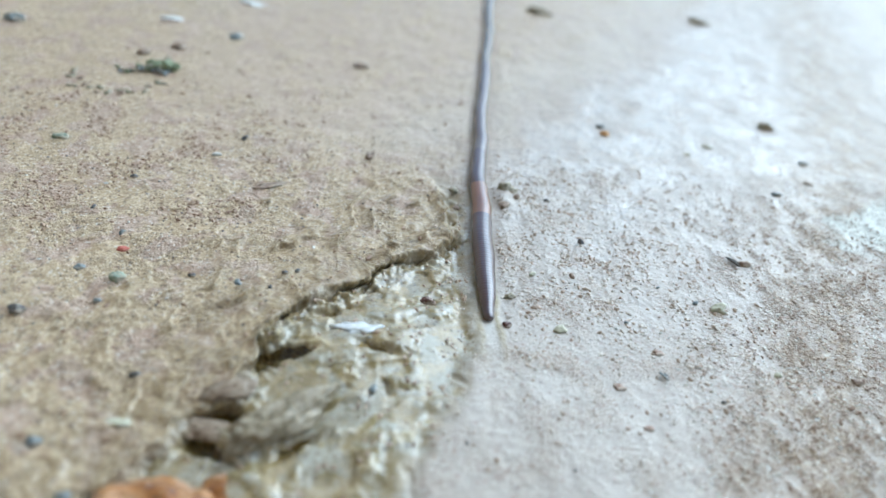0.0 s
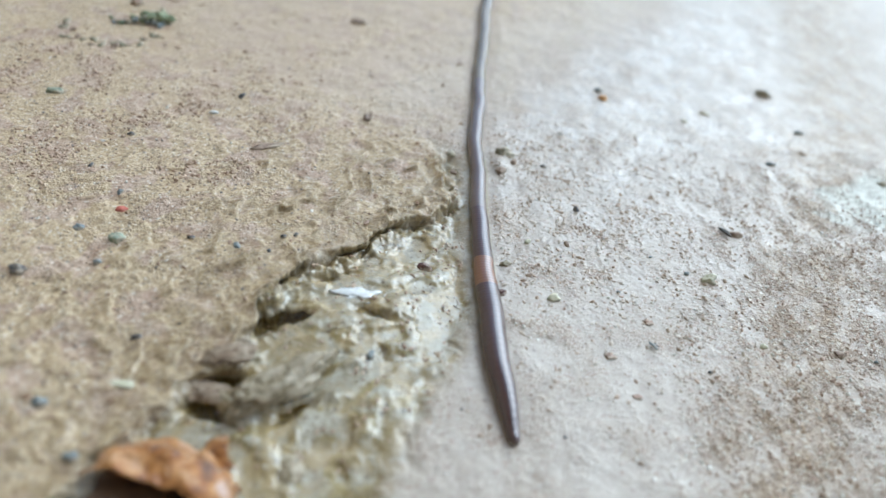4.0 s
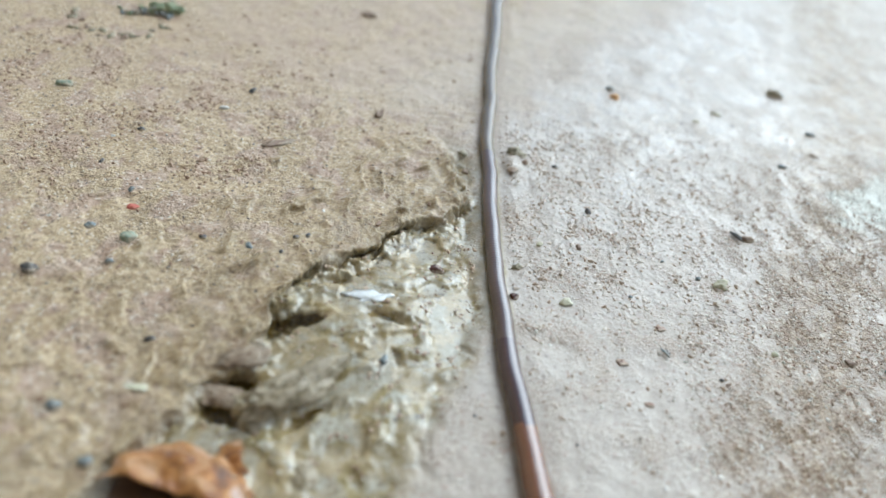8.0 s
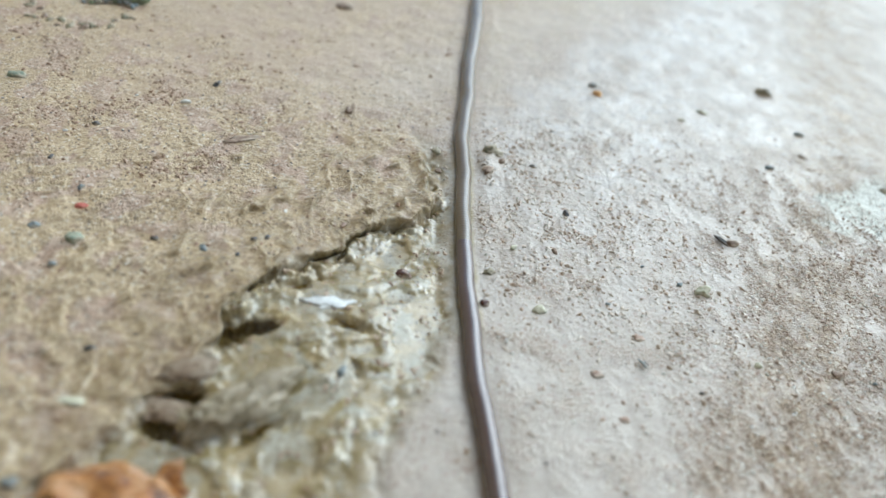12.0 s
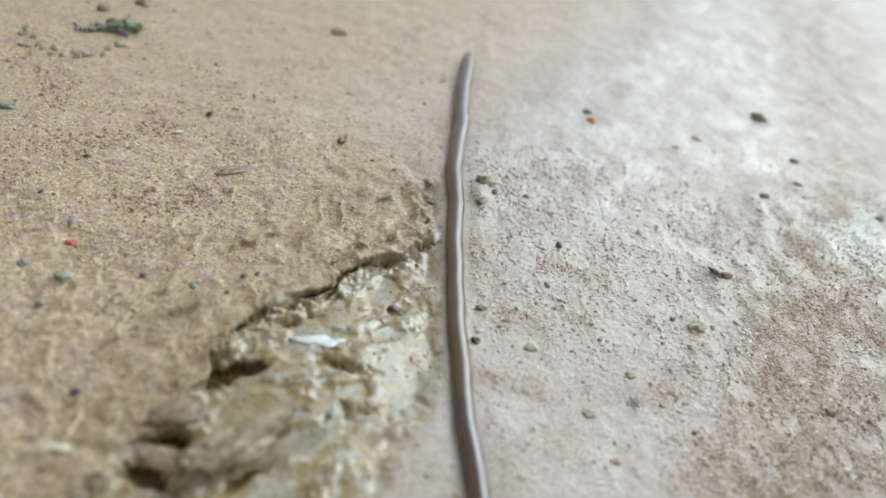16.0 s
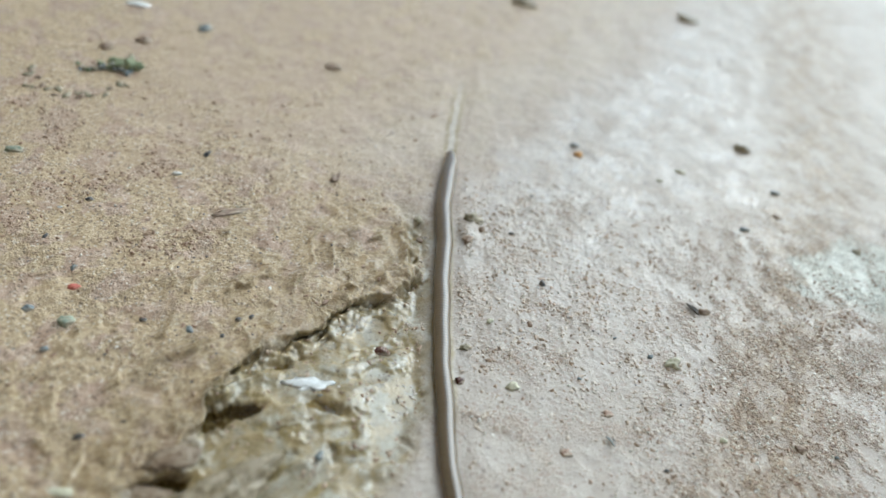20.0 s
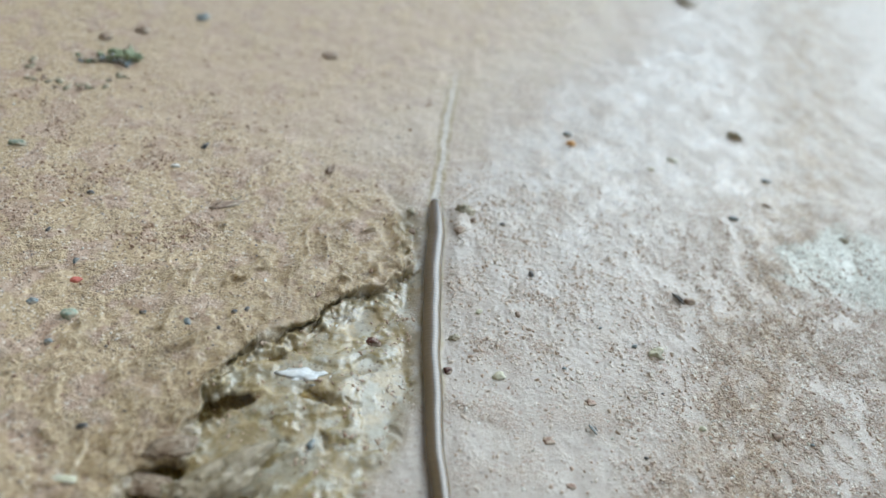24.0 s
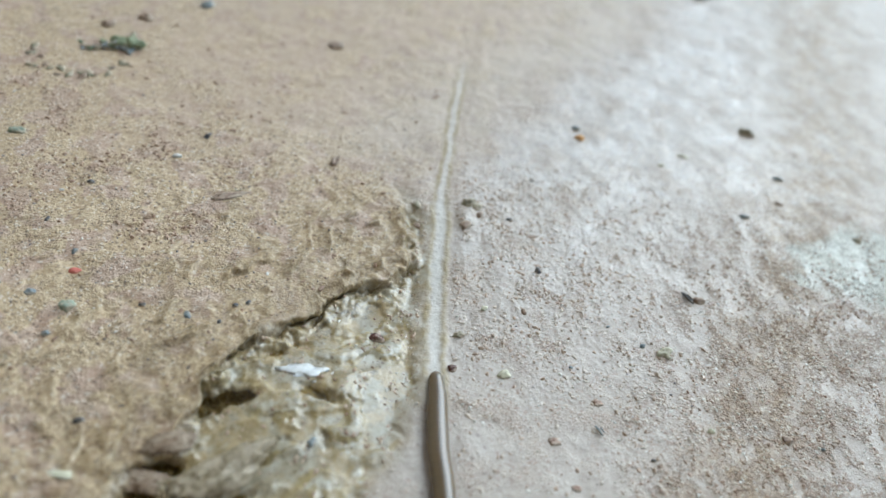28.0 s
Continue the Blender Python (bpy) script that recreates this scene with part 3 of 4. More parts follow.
def worm_material(name, dark, light, rough=0.35, film=1.0):
    m, N, L, P = material(name)
    co = N.new("ShaderNodeTexCoord").outputs["Object"]
    n = noise_node(N, L, 900, 3, 0.5, co)
    shade = N.new("ShaderNodeObjectInfo").outputs["Random"]
    col = mix(N, L, calc(N, L, "MULTIPLY_ADD", shade, 0.12, calc(N, L, "MULTIPLY", n, 0.8)), dark, light)
    along = N.new("ShaderNodeSeparateXYZ")
    L.new(co, along.inputs[0])
    flank = ramp(N, L, calc(N, L, "MULTIPLY_ADD", along.outputs[2], 420.0, 0.5), [(0.25, grey(0.65)), (0.75, grey(0))])
    col = mix(N, L, flank, col, (0.17, 0.115, 0.045))
    L.new(col, P.inputs["Base Color"])
    P.inputs["Roughness"].default_value = rough
    P.inputs["Specular IOR Level"].default_value = 0.1
    P.inputs["Specular Tint"].default_value = (0.78, 0.88, 1.0, 1)
    wave = calc(N, L, "SINE", calc(N, L, "MULTIPLY", along.outputs[1], 2 * math.pi / 0.00045))
    bump = N.new("ShaderNodeBump")
    bump.inputs["Strength"].default_value, bump.inputs["Distance"].default_value = 0.25, 0.00003
    L.new(calc(N, L, "ADD", wave, calc(N, L, "MULTIPLY", noise_node(N, L, 1100, 3, 0.55, co), 3.5)), bump.inputs["Height"])
    L.new(bump.outputs[0], P.inputs["Normal"])
    L.new(bump.outputs[0], P.inputs["Coat Normal"])
    P.inputs["Coat Weight"].default_value, P.inputs["Coat Roughness"].default_value = film, 0.09
    P.inputs["Coat IOR"].default_value = 1.68
    P.inputs["Coat Tint"].default_value = (0.93, 0.92, 1.0, 1)
    P.inputs["Subsurface Weight"].default_value = 0.05
    P.inputs["Subsurface Radius"].default_value = (0.0012, 0.0005, 0.0003)
    P.inputs["Subsurface Scale"].default_value = 0.6
    return m


MUD = ground_material()


# ---- the ground: one sheet, fine where the worm crawls, coarser to the horizon ----
def graded(a, b, inner, far):
    """Coordinates from -far to far with the given inner stretches (to, spacing), growing outwards."""
    v = [a]
    for to, s0, s1 in inner:
        start = v[-1]
        while v[-1] < to - 1e-6:
            k = (v[-1] - start) / max(to - start, 1e-6)
            v.append(min(to, v[-1] + s0 + (s1 - s0) * k))
    s = v[-1] - v[-2]
    while v[-1] < far:
        s *= 1.28
        v.append(v[-1] + s)
    s = v[1] - v[0]
    low = [a]
    while low[-1] > -far:
        s *= 1.28
        low.append(low[-1] - s)
    return np.array(low[:0:-1] + v)


def sheet():
    gx = graded(-85, 0, [(-48, 0.7, 0.26), (-26, 0.26, 0.2), (34, 0.2, 0.2), (70, 0.2, 0.3), (160, 0.3, 0.9)], 30000)
    gy = graded(28, 0, [(40, 0.5, 0.2), (92, 0.2, 0.2), (135, 0.2, 0.4), (250, 0.4, 1.4)], 30000)
    X, Y = np.meshgrid(gx, gy)
    Hh, cov = lie(X, Y)
    lip = cov.pop("lip")
    X, Y = X + 1.2 * lip, Y - 1.1 * lip
    nx, ny = len(gx), len(gy)
    me = bpy.data.meshes.new("ground")
    me.vertices.add(nx * ny)
    me.vertices.foreach_set("co", (np.stack([X, Y, Hh], -1) * 0.001).astype(np.float32).ravel())
    i = (np.arange(ny - 1)[:, None] * nx + np.arange(nx - 1)[None]).ravel()
    quads = np.stack([i, i + 1, i + nx + 1, i + nx], -1).astype(np.int32)
    n = len(quads)
    me.loops.add(n * 4)
    me.loops.foreach_set("vertex_index", quads.ravel())
    me.polygons.add(n)
    me.polygons.foreach_set("loop_start", np.arange(0, n * 4, 4, dtype=np.int32))
    me.update(calc_edges=True)
    me.polygons.foreach_set("use_smooth", np.ones(n, dtype=bool))
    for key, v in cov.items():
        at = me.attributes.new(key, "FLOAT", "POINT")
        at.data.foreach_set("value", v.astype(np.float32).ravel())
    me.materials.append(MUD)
    return tagged(new("ground", me), "wet brown mud crust broken along an edge beside pale washed ground", "ground", kind="structure")


ground = sheet()


def puddles():
    """A thin film of yellowish water, level, that fills the hollows of the broken ground."""
    m, N, L, P = material("muddy_water")
    N.remove(P)
    clear, gloss, both = N.new("ShaderNodeBsdfTransparent"), N.new("ShaderNodeBsdfGlossy"), N.new("ShaderNodeMixShader")
    clear.inputs["Color"].default_value = (0.78, 0.70, 0.48, 1)
    gloss.inputs["Roughness"].default_value = 0.04
    fres = N.new("ShaderNodeFresnel")
    fres.inputs["IOR"].default_value = 1.33
    L.new(fres.outputs[0], both.inputs[0])
    L.new(clear.outputs[0], both.inputs[1])
    L.new(gloss.outputs[0], both.inputs[2])
    L.new(both.outputs[0], N["Material Output"].inputs["Surface"])
    ys = np.arange(36.0, 92.0, 0.6)
    xs = np.arange(-24.0, 13.5, 0.6)
    X, Y = np.meshgrid(xs, ys)
    Z = -1.5 + 0.10 * fbm(X, Y, 14, 2, 3.6) + slope(X, Y)
    _, cov = lie(X, Y)
    inside = cov["chip"] > 0.2
    verts = (np.stack([X, Y, Z], -1).reshape(-1, 3) * 0.001).tolist()
    nx = len(xs)
    faces = [(k, k + 1, k + nx + 1, k + nx) for j in range(len(ys) - 1) for i in range(nx - 1) for k in (j * nx + i,) if inside[j, i] and inside[j, i + 1] and inside[j + 1, i] and inside[j + 1, i + 1]]
    me = bpy.data.meshes.new("water")
    me.from_pydata(verts, [], faces)
    for p in me.polygons:
        p.use_smooth = True
    me.materials.append(m)
    return tagged(new("water", me), "shallow yellowish water in hollows of broken marl", "puddle", kind="structure")


water = puddles()


# ---- added unseen walls and eave block sky light; light enters from the open side ----
def plaster_material():
    m, N, L, P = material("old_plaster")
    co = N.new("ShaderNodeTexCoord").outputs["Object"]
    n = noise_node(N, L, 3.0, 6, 0.65, co)
    L.new(ramp(N, L, n, [(0.3, (0.34, 0.30, 0.25)), (0.7, (0.48, 0.44, 0.38))]), P.inputs["Base Color"])
    P.inputs["Roughness"].default_value = 0.9
    bump = N.new("ShaderNodeBump")
    bump.inputs["Strength"].default_value, bump.inputs["Distance"].default_value = 0.4, 0.01
    L.new(noise_node(N, L, 40.0, 5, 0.6, co), bump.inputs["Height"])
    L.new(bump.outputs[0], P.inputs["Normal"])
    return m


PLASTER = plaster_material()


def block(name, x0, x1, y0, y1, z0, z1, mat, label):
    bm = bmesh.new()
    bmesh.ops.create_cube(bm, size=1)
    for v in bm.verts:
        v.co = Vector((x0 if v.co.x < 0 else x1, y0 if v.co.y < 0 else y1, z0 if v.co.z < 0 else z1))
    bmesh.ops.bevel(bm, geom=bm.edges[:], offset=0.01, segments=2, affect="EDGES")
    me = bpy.data.meshes.new(name)
    bm.to_mesh(me)
    bm.free()
    me.materials.append(mat)
    return tagged(new(name, me), label, "wall" if name.startswith("wall") else "ceiling", kind="structure")


block("wall_unseen_west", -1.25, -1.0, -4.0, 2.5, -0.05, 2.9, PLASTER, "plain plaster wall added out of view to block light beside the mud")
block("wall_unseen_south", -1.0, 1.2, -1.45, -1.2, -0.05, 2.9, PLASTER, "plain plaster wall added behind the camera to block light")
block("ceiling", -1.25, 0.45, -1.45, 1.1, 2.9, 3.02, PLASTER, "plain plaster eave added out of view to block the sky")


def top(x, y):
    """Height of the ground in millimetres."""
    return float(lie(np.array([float(x)]), np.array([float(y)]))[0][0])


def part(name, bm, mat, parent=None, label=""):
    me = bpy.data.meshes.new(name)
    bm.to_mesh(me)
    bm.free()
    for p in me.polygons:
        p.use_smooth = True
    me.materials.append(mat)
    ob = new(name, me)
    ob.parent = parent
    if label:
        ob["label"] = label
    return ob


# ---- the earthworm: rigid rings that creep along the track ----
RINGS = 168
LENGTH = 150.0
WORM_DARK = worm_material("worm_front_skin", (0.045, 0.019, 0.013), (0.085, 0.038, 0.025), 0.35, 1.0)
WORM_BODY = worm_material("worm_skin", (0.095, 0.062, 0.022), (0.155, 0.105, 0.042), 0.35, 0.9)
WORM_MID = worm_material("worm_middle_skin", (0.072, 0.040, 0.023), (0.122, 0.072, 0.045))
WORM_BAND = worm_material("worm_band_skin", (0.15, 0.058, 0.018), (0.22, 0.09, 0.03))


def ring_radius(k):
    """Half width in millimetres at the ring k, 0 at the head."""
    s = k / (RINGS - 1)
    r = float(np.interp(s, [0, 0.012, 0.03, 0.07, 0.11, 0.15, 0.22, 0.3, 0.57, 0.73, 0.93, 0.97, 0.99, 1.0], [0.8, 1.12, 1.40, 1.66, 1.70, 1.58, 1.40, 1.25, 1.16, 1.24, 1.45, 1.42, 1.25, 0.95]))
    return r * (1 + 0.035 * noise.noise(Vector((k * 0.21, 1.3, 0.7))) + 0.02 * noise.noise(Vector((k * 0.6, 4.1, 2.2))))


def ring_mesh(r0, r1, mat, cap=0, groove=0.05):
    """One ring of skin, its axis along y; r0 at the front end (-y), r1 behind."""
    bm = bmesh.new()
    half, n = (1.0 if groove > 0.03 else 1.2), 24
    prof = [(t / 4, 1 - groove * (t / 4) ** 2) for t in range(-4, 5)]
    loops = []
    for t, k in prof:
        r = (r0 + (r1 - r0) * (t + 1) / 2) * k
        loops.append([bm.verts.new((0.001 * r * math.cos(a), 0.001 * half * t, 0.00080 * r * math.sin(a))) for a in (2 * math.pi * j / n for j in range(n))])
    for a, b in zip(loops, loops[1:]):
        for j in range(n):
            bm.faces.new((a[j], a[(j + 1) % n], b[(j + 1) % n], b[j]))
    for lp, end, on in ((loops[0], -1, cap == -1), (loops[-1], 1, cap == 1)):
        if on:
            for k, f in ((0.75, 0.45), (0.4, 0.75)):
                r = (r0 if end < 0 else r1)
                nxt = [bm.verts.new((v.co.x * k / (1 if f == 0.45 else 0.75), end * 0.001 * (half + r * f), v.co.z * k / (1 if f == 0.45 else 0.75))) for v in lp]
                for j in range(n):
                    q = (lp[j], lp[(j + 1) % n], nxt[(j + 1) % n], nxt[j])
                    bm.faces.new(q if end > 0 else q[::-1])
                lp = nxt
            bm.faces.new(lp if end > 0 else lp[::-1])
    bmesh.ops.recalc_face_normals(bm, faces=bm.faces[:])
    me = bpy.data.meshes.new("ring")
    bm.to_mesh(me)
    bm.free()
    for p in me.polygons:
        p.use_smooth = True
    me.materials.append(mat)
    return me


def earthworm():
    base = new("earthworm")
    tagged(base, "slender wet brown earthworm with an orange-brown band crawling over mud", "earthworm")
    rings, cache = [], {}
    for k in range(RINGS):
        s = k / (RINGS - 1) * LENGTH
        reach = 1.11 if s < 17.5 else 1.33
        r0, r1 = round(ring_radius(max(k - reach, 0)), 3), round(ring_radius(min(k + reach, RINGS - 1)), 3)
        mat = WORM_DARK if s < 18.2 else WORM_BAND if s < 27 else WORM_DARK if s < 38 else WORM_MID if s < 75 else WORM_BODY
        cap = -1 if k == 0 else 1 if k == RINGS - 1 else 0
        key = (r0, r1, mat.name, cap)
        if key not in cache:
            cache[key] = ring_mesh(r0, r1, mat, cap, 0.035 if s < 17.5 else 0.006 if s > 132 else 0.004)
        ob = new("head_ring" if k == 0 else "tail_ring" if k == RINGS - 1 else "band_ring" if mat is WORM_BAND else "body_ring", cache[key])
        ob.parent = base
        if mat is WORM_BAND:
            ob["label"] = "smooth orange-brown band"
        rings.append(ob)
    return base, rings


worm, worm_rings = earthworm()


# ---- loose things on the mud ----
M_RED = stone_material("brick_red", (0.36, 0.075, 0.05), (0.55, 0.17, 0.12), 0.65, smear=0.2)
M_GREEN = stone_material("green_stone", (0.16, 0.20, 0.14), (0.42, 0.45, 0.33), 0.6)
M_TEAL = stone_material("blue_grey_stone", (0.11, 0.13, 0.135), (0.30, 0.335, 0.325), 0.55)
M_DARK = stone_material("dark_stone", (0.035, 0.035, 0.037), (0.13, 0.12, 0.115), 0.45)
M_BROWN = stone_material("brown_crumb", (0.20, 0.13, 0.085), (0.38, 0.28, 0.20), 0.6)
M_OLIVE = stone_material("olive_clod", (0.17, 0.145, 0.08), (0.44, 0.39, 0.27), 0.55, 700)
M_WHITE = stone_material("white_chip", (0.60, 0.58, 0.52), (0.80, 0.79, 0.74), 0.5, smear=0.0)
M_GLINT = stone_material("painted_glint", (0.58, 0.57, 0.52), (0.80, 0.80, 0.77), 0.3, 1400, 0.5, 0.1)
M_CREAM = stone_material("cream_pebble", (0.46, 0.43, 0.27), (0.70, 0.67, 0.52), 0.5, smear=0.3)
M_ORANGE = stone_material("orange_grit", (0.55, 0.27, 0.07), (0.75, 0.45, 0.18), 0.5, smear=0.0)
M_MAROON = stone_material("maroon_pebble", (0.06, 0.022, 0.018), (0.16, 0.07, 0.05), 0.25)
M_WOOD = stone_material("dark_wood", (0.018, 0.015, 0.013), (0.07, 0.055, 0.042), 0.55, 900, smear=0.2)
M_RED_CRUMB = stone_material("red_brown_crumb", (0.24, 0.135, 0.085), (0.42, 0.30, 0.21), 0.45)
M_MOSS = stone_material("moss", (0.12, 0.15, 0.085), (0.38, 0.42, 0.24), 0.75, 1800, smear=0.4)


def lump(size, wide, high, seed, rough=0.22, angular=False):
    """A stone of that length in millimetres, its base at z = 0."""
    rnd = random.Random(seed)
    bm = bmesh.new()
    if angular:
        for _ in range(22):
            v = Vector((rnd.gauss(0, 1), rnd.gauss(0, 1), rnd.gauss(0, 1))).normalized() * rnd.uniform(0.8, 1.0)
            bm.verts.new(v)
        hull = bmesh.ops.convex_hull(bm, input=bm.verts[:])
        bmesh.ops.delete(bm, geom=[g for g in hull["geom_interior"] if isinstance(g, bmesh.types.BMVert)], context="VERTS")
        bmesh.ops.bevel(bm, geom=bm.edges[:], offset=0.07, segments=1, affect="EDGES")
    else:
        bmesh.ops.create_icosphere(bm, subdivisions=3, radius=1)
        off = Vector((rnd.uniform(0, 50), rnd.uniform(0, 50), rnd.uniform(0, 50)))
        for v in bm.verts:
            v.co *= 1 + rough * (1.5 * noise.noise(v.co * 1.3 + off) + 0.7 * noise.noise(v.co * 3.1 + off) + 0.3 * noise.noise(v.co * 7 + off))
    k = 0.00043 * size
    for v in bm.verts:
        v.co = Vector((v.co.x * k, v.co.y * k * wide, v.co.z * k * high))
    low = min(v.co.z for v in bm.verts)
    for v in bm.verts:
        v.co.z -= low * 0.1
    return bm


_count = [0]


def pebble(name, x, y, size, mat, label, wide=0.75, high=0.6, turn=0, angular=False, rough=0.34, group=""):
    _count[0] += 1
    ob = part(name, lump(size, wide, high, 100 + _count[0], rough, angular), mat)
    if angular:
        for p in ob.data.polygons:
            p.use_smooth = False
    ob.matrix_world = pose(0.001 * x, 0.001 * y, 0.001 * top(x, y), 0, 0, turn)
    return tagged(ob, label, name.replace("_", " "), group)


pebble("brick_chip", -34.9, 80.3, 2.5, M_RED, "small red brick chip lying on brown mud", 0.6, 0.5, 15, True)
pebble("stone", -33.4, 73.9, 2.4, M_GREEN, "small grey-green stone half sunk in mud", 0.8, 0.6, 20)
pebble("stone", -43.0, 66.3, 2.2, M_DARK, "dark rounded stone on brown mud", 0.8, 0.7, 10)
pebble("stone", -36.0, 83.6, 1.7, M_TEAL, "tiny slate-blue stone beside a red chip", 0.7, 0.6, 60, True)
pebble("stone", -39.0, 75.7, 1.6, M_TEAL, "tiny slate-blue stone on brown mud", 0.8, 0.6, 0)
SPECK = "tiny dark stone speck on brown mud"
pebble("stone", -24.1, 75.6, 1.1, M_DARK, SPECK, 0.8, 0.6, 10)
pebble("stone", -17.7, 74.4, 1.7, M_TEAL, SPECK, 0.6, 0.5, 120)
pebble("stone", -11.8, 76.7, 1.0, M_DARK, SPECK, 0.8, 0.6, 0)
pebble("stone", -10.3, 77.8, 1.0, M_DARK, SPECK, 0.7, 0.6, 40)
pebble("stone", -13.3, 73.8, 0.9, M_DARK, SPECK, 0.8, 0.6, 80)
pebble("stone", -34.3, 69.0, 1.2, M_TEAL, SPECK, 0.8, 0.6, 0)
pebble("stone", -25.7, 57.2, 1.5, M_DARK, SPECK, 0.7, 0.6, 30)
pebble("stone", -39.1, 98.5, 1.3, M_DARK, SPECK, 0.7, 0.6, 0)
pebble("stone", -42.0, 89.2, 1.2, M_DARK, SPECK, 0.6, 0.5, 70)
pebble("stone", -24.9, 114.2, 2.0, M_DARK, "small dark stone on smooth brown mud", 0.55, 0.5, 70)
pebble("stone", -32.8, 47.0, 1.9, M_TEAL, "smooth blue-grey stone on brown mud", 0.8, 0.7, 0)
pebble("stone", -27.2, 40.8, 1.8, M_TEAL, "pale blue-grey stone beside a dry leaf", 0.9, 0.7, 0)
pebble("white_chip", -28.4, 107.7, 2.2, M_WHITE, "tiny white shell-like chip on mud", 0.7, 0.6, 10, True)
pebble("white_chip", -42.6, 96.0, 1.0, M_WHITE, "tiny white grit on brown mud", 0.8, 0.5, 10, True)
pebble("white_chip", -51.5, 163.4, 8.5, M_WHITE, "flat elongated white chip on brown mud", 0.5, 0.16, 8, True)
pebble("white_chip", -35.8, 178.5, 11.0, M_WHITE, "flat elongated white chip on brown mud", 0.4, 0.14, -14, True)
pebble("stone", -54.3, 108.1, 2.9, M_GREEN, "pale green stone on crumbly mud", 0.6, 0.5, 10)
pebble("stone", -81.2, 152.8, 5.0, M_TEAL, "dark teal stone on brown mud", 0.7, 0.5, 0)
pebble("crumb", -51.7, 143.8, 3.0, M_BROWN, "brown mud crumb on smooth mud", 0.8, 0.6, 40)
pebble("crumb", -45.8, 148.5, 3.2, M_BROWN, "brown mud crumb on smooth mud", 0.8, 0.6, 10)
pebble("stone", -35.6, 157.4, 4.0, M_TEAL, "grey-blue stone sunk in brown mud", 0.6, 0.4, 60)
pebble("crumb", -7.2, 150.0, 4.0, M_BROWN, "low brown crumb on smooth mud", 0.8, 0.3, 20)
pebble("mud_clod", 37.2, 197.8, 7.6, M_OLIVE, "olive mud clod at the edge of damp ground", 0.5, 0.4, -15)
pebble("mud_clod", 84.7, 205.6, 6.8, M_OLIVE, "grey-olive mud clod on wet ground", 0.5, 0.35, -12)
pebble("mud_clod", 81.3, 142.2, 3.9, M_OLIVE, "dark olive clod with pale top on wet ground", 0.55, 0.6, -14)
pebble("mud_clod", 64.8, 130.3, 2.6, M_CREAM, "small olive clod on wet pale ground", 0.5, 0.4, -15)
pebble("mud_clod", 59.4, 126.2, 1.6, M_CREAM, "small olive crumb on wet pale ground", 0.6, 0.4, -10)
pebble("stone", 84.4, 128.0, 2.2, M_TEAL, "grey stone on wet pale ground", 0.55, 0.5, -10)
pebble("crumb", 82.1, 119.9, 2.0, M_BROWN, "brown crumb on wet pale ground", 0.5, 0.4, -30)
pebble("stone", 73.6, 114.4, 1.9, M_TEAL, "teal-grey stone on wet pale ground", 0.6, 0.6, 0)
pebble("stone", 28.3, 104.1, 1.2, M_DARK, "tiny black stone on pale ground", 0.8, 0.7, 0)
pebble("stone", 32.6, 92.8, 1.9, M_DARK, "small black stone on pale ground", 0.7, 0.8, 120, True)
pebble("white_chip", 31.8, 92.0, 0.7, M_WHITE, "white grit beside a black stone", 0.8, 0.7, 0, True)
pebble("grit", 43.4, 131.0, 2.4, M_ORANGE, "bright orange grit grain on wet ground", 0.7, 0.6, 0)
pebble("stone", 43.0, 133.8, 1.9, M_TEAL, "dark grey stone beside orange grit", 0.7, 0.7, 0)
pebble("crumb", 59.4, 91.2, 2.2, M_BROWN, "pale brown crumb beside a dark splinter", 0.7, 0.6, 0)
pebble("lichen_nodule", 51.4, 79.4, 2.4, M_CREAM, "knobbly cream and green nodule on pale ground", 0.9, 0.8, 0, False, 0.5)
pebble("pebble", 26.5, 71.8, 1.8, M_CREAM, "smooth cream pebble on pale ground", 0.8, 0.8, 10)
pebble("pebble", 23.7, 83.5, 1.3, M_CREAM, "dull cream pebble on rough pale ground", 0.8, 0.6, 40)
pebble("crumb", 29.8, 83.9, 1.2, M_BROWN, "rounded brown crumb on pale ground", 0.8, 0.7, 120)
pebble("pebble", 8.1, 75.6, 2.5, M_MAROON, "shiny maroon pebble in a wet hollow", 0.65, 0.6, -5)
pebble("stone", 1.7, 57.6, 1.4, M_TEAL, "tiny blue-grey stone on cream marl", 0.8, 0.7, 60)
pebble("pebble", 19.0, 71.8, 1.5, M_MAROON, "dark maroon pebble beside the worm track", 0.85, 0.8, 30, False, 0.3)
pebble("mud_clod", 19.9, 77.8, 1.8, M_OLIVE, "olive crumb beside the worm track", 0.7, 0.6, 20, False, 0.4)
PALE_SPECK = "tiny dark grit on pale ground"
pebble("grit", 43.1, 83.3, 0.8, M_TEAL, PALE_SPECK, 0.6, 0.6, 30)
pebble("grit", 48.2, 80.4, 1.2, M_TEAL, PALE_SPECK, 0.7, 0.6, 30)
pebble("grit", 55.9, 66.8, 1.3, M_CREAM, "tiny cream grit on sandy ground", 0.8, 0.7, 0)
pebble("grit", 72.3, 66.0, 0.8, M_TEAL, PALE_SPECK, 0.8, 0.7, 0)
pebble("grit", 32.7, 115.4, 0.8, M_TEAL, PALE_SPECK, 0.7, 0.6, 0)
pebble("grit", 95.6, 112.6, 1.8, M_OLIVE, "olive grit on a pale patch", 0.8, 0.6, 0)
pebble("grit", 36.3, 74.5, 0.8, M_TEAL, PALE_SPECK, 0.8, 0.6, 0)
pebble("grit", 46.5, 61.2, 0.8, M_DARK, PALE_SPECK, 0.8, 0.6, 0)
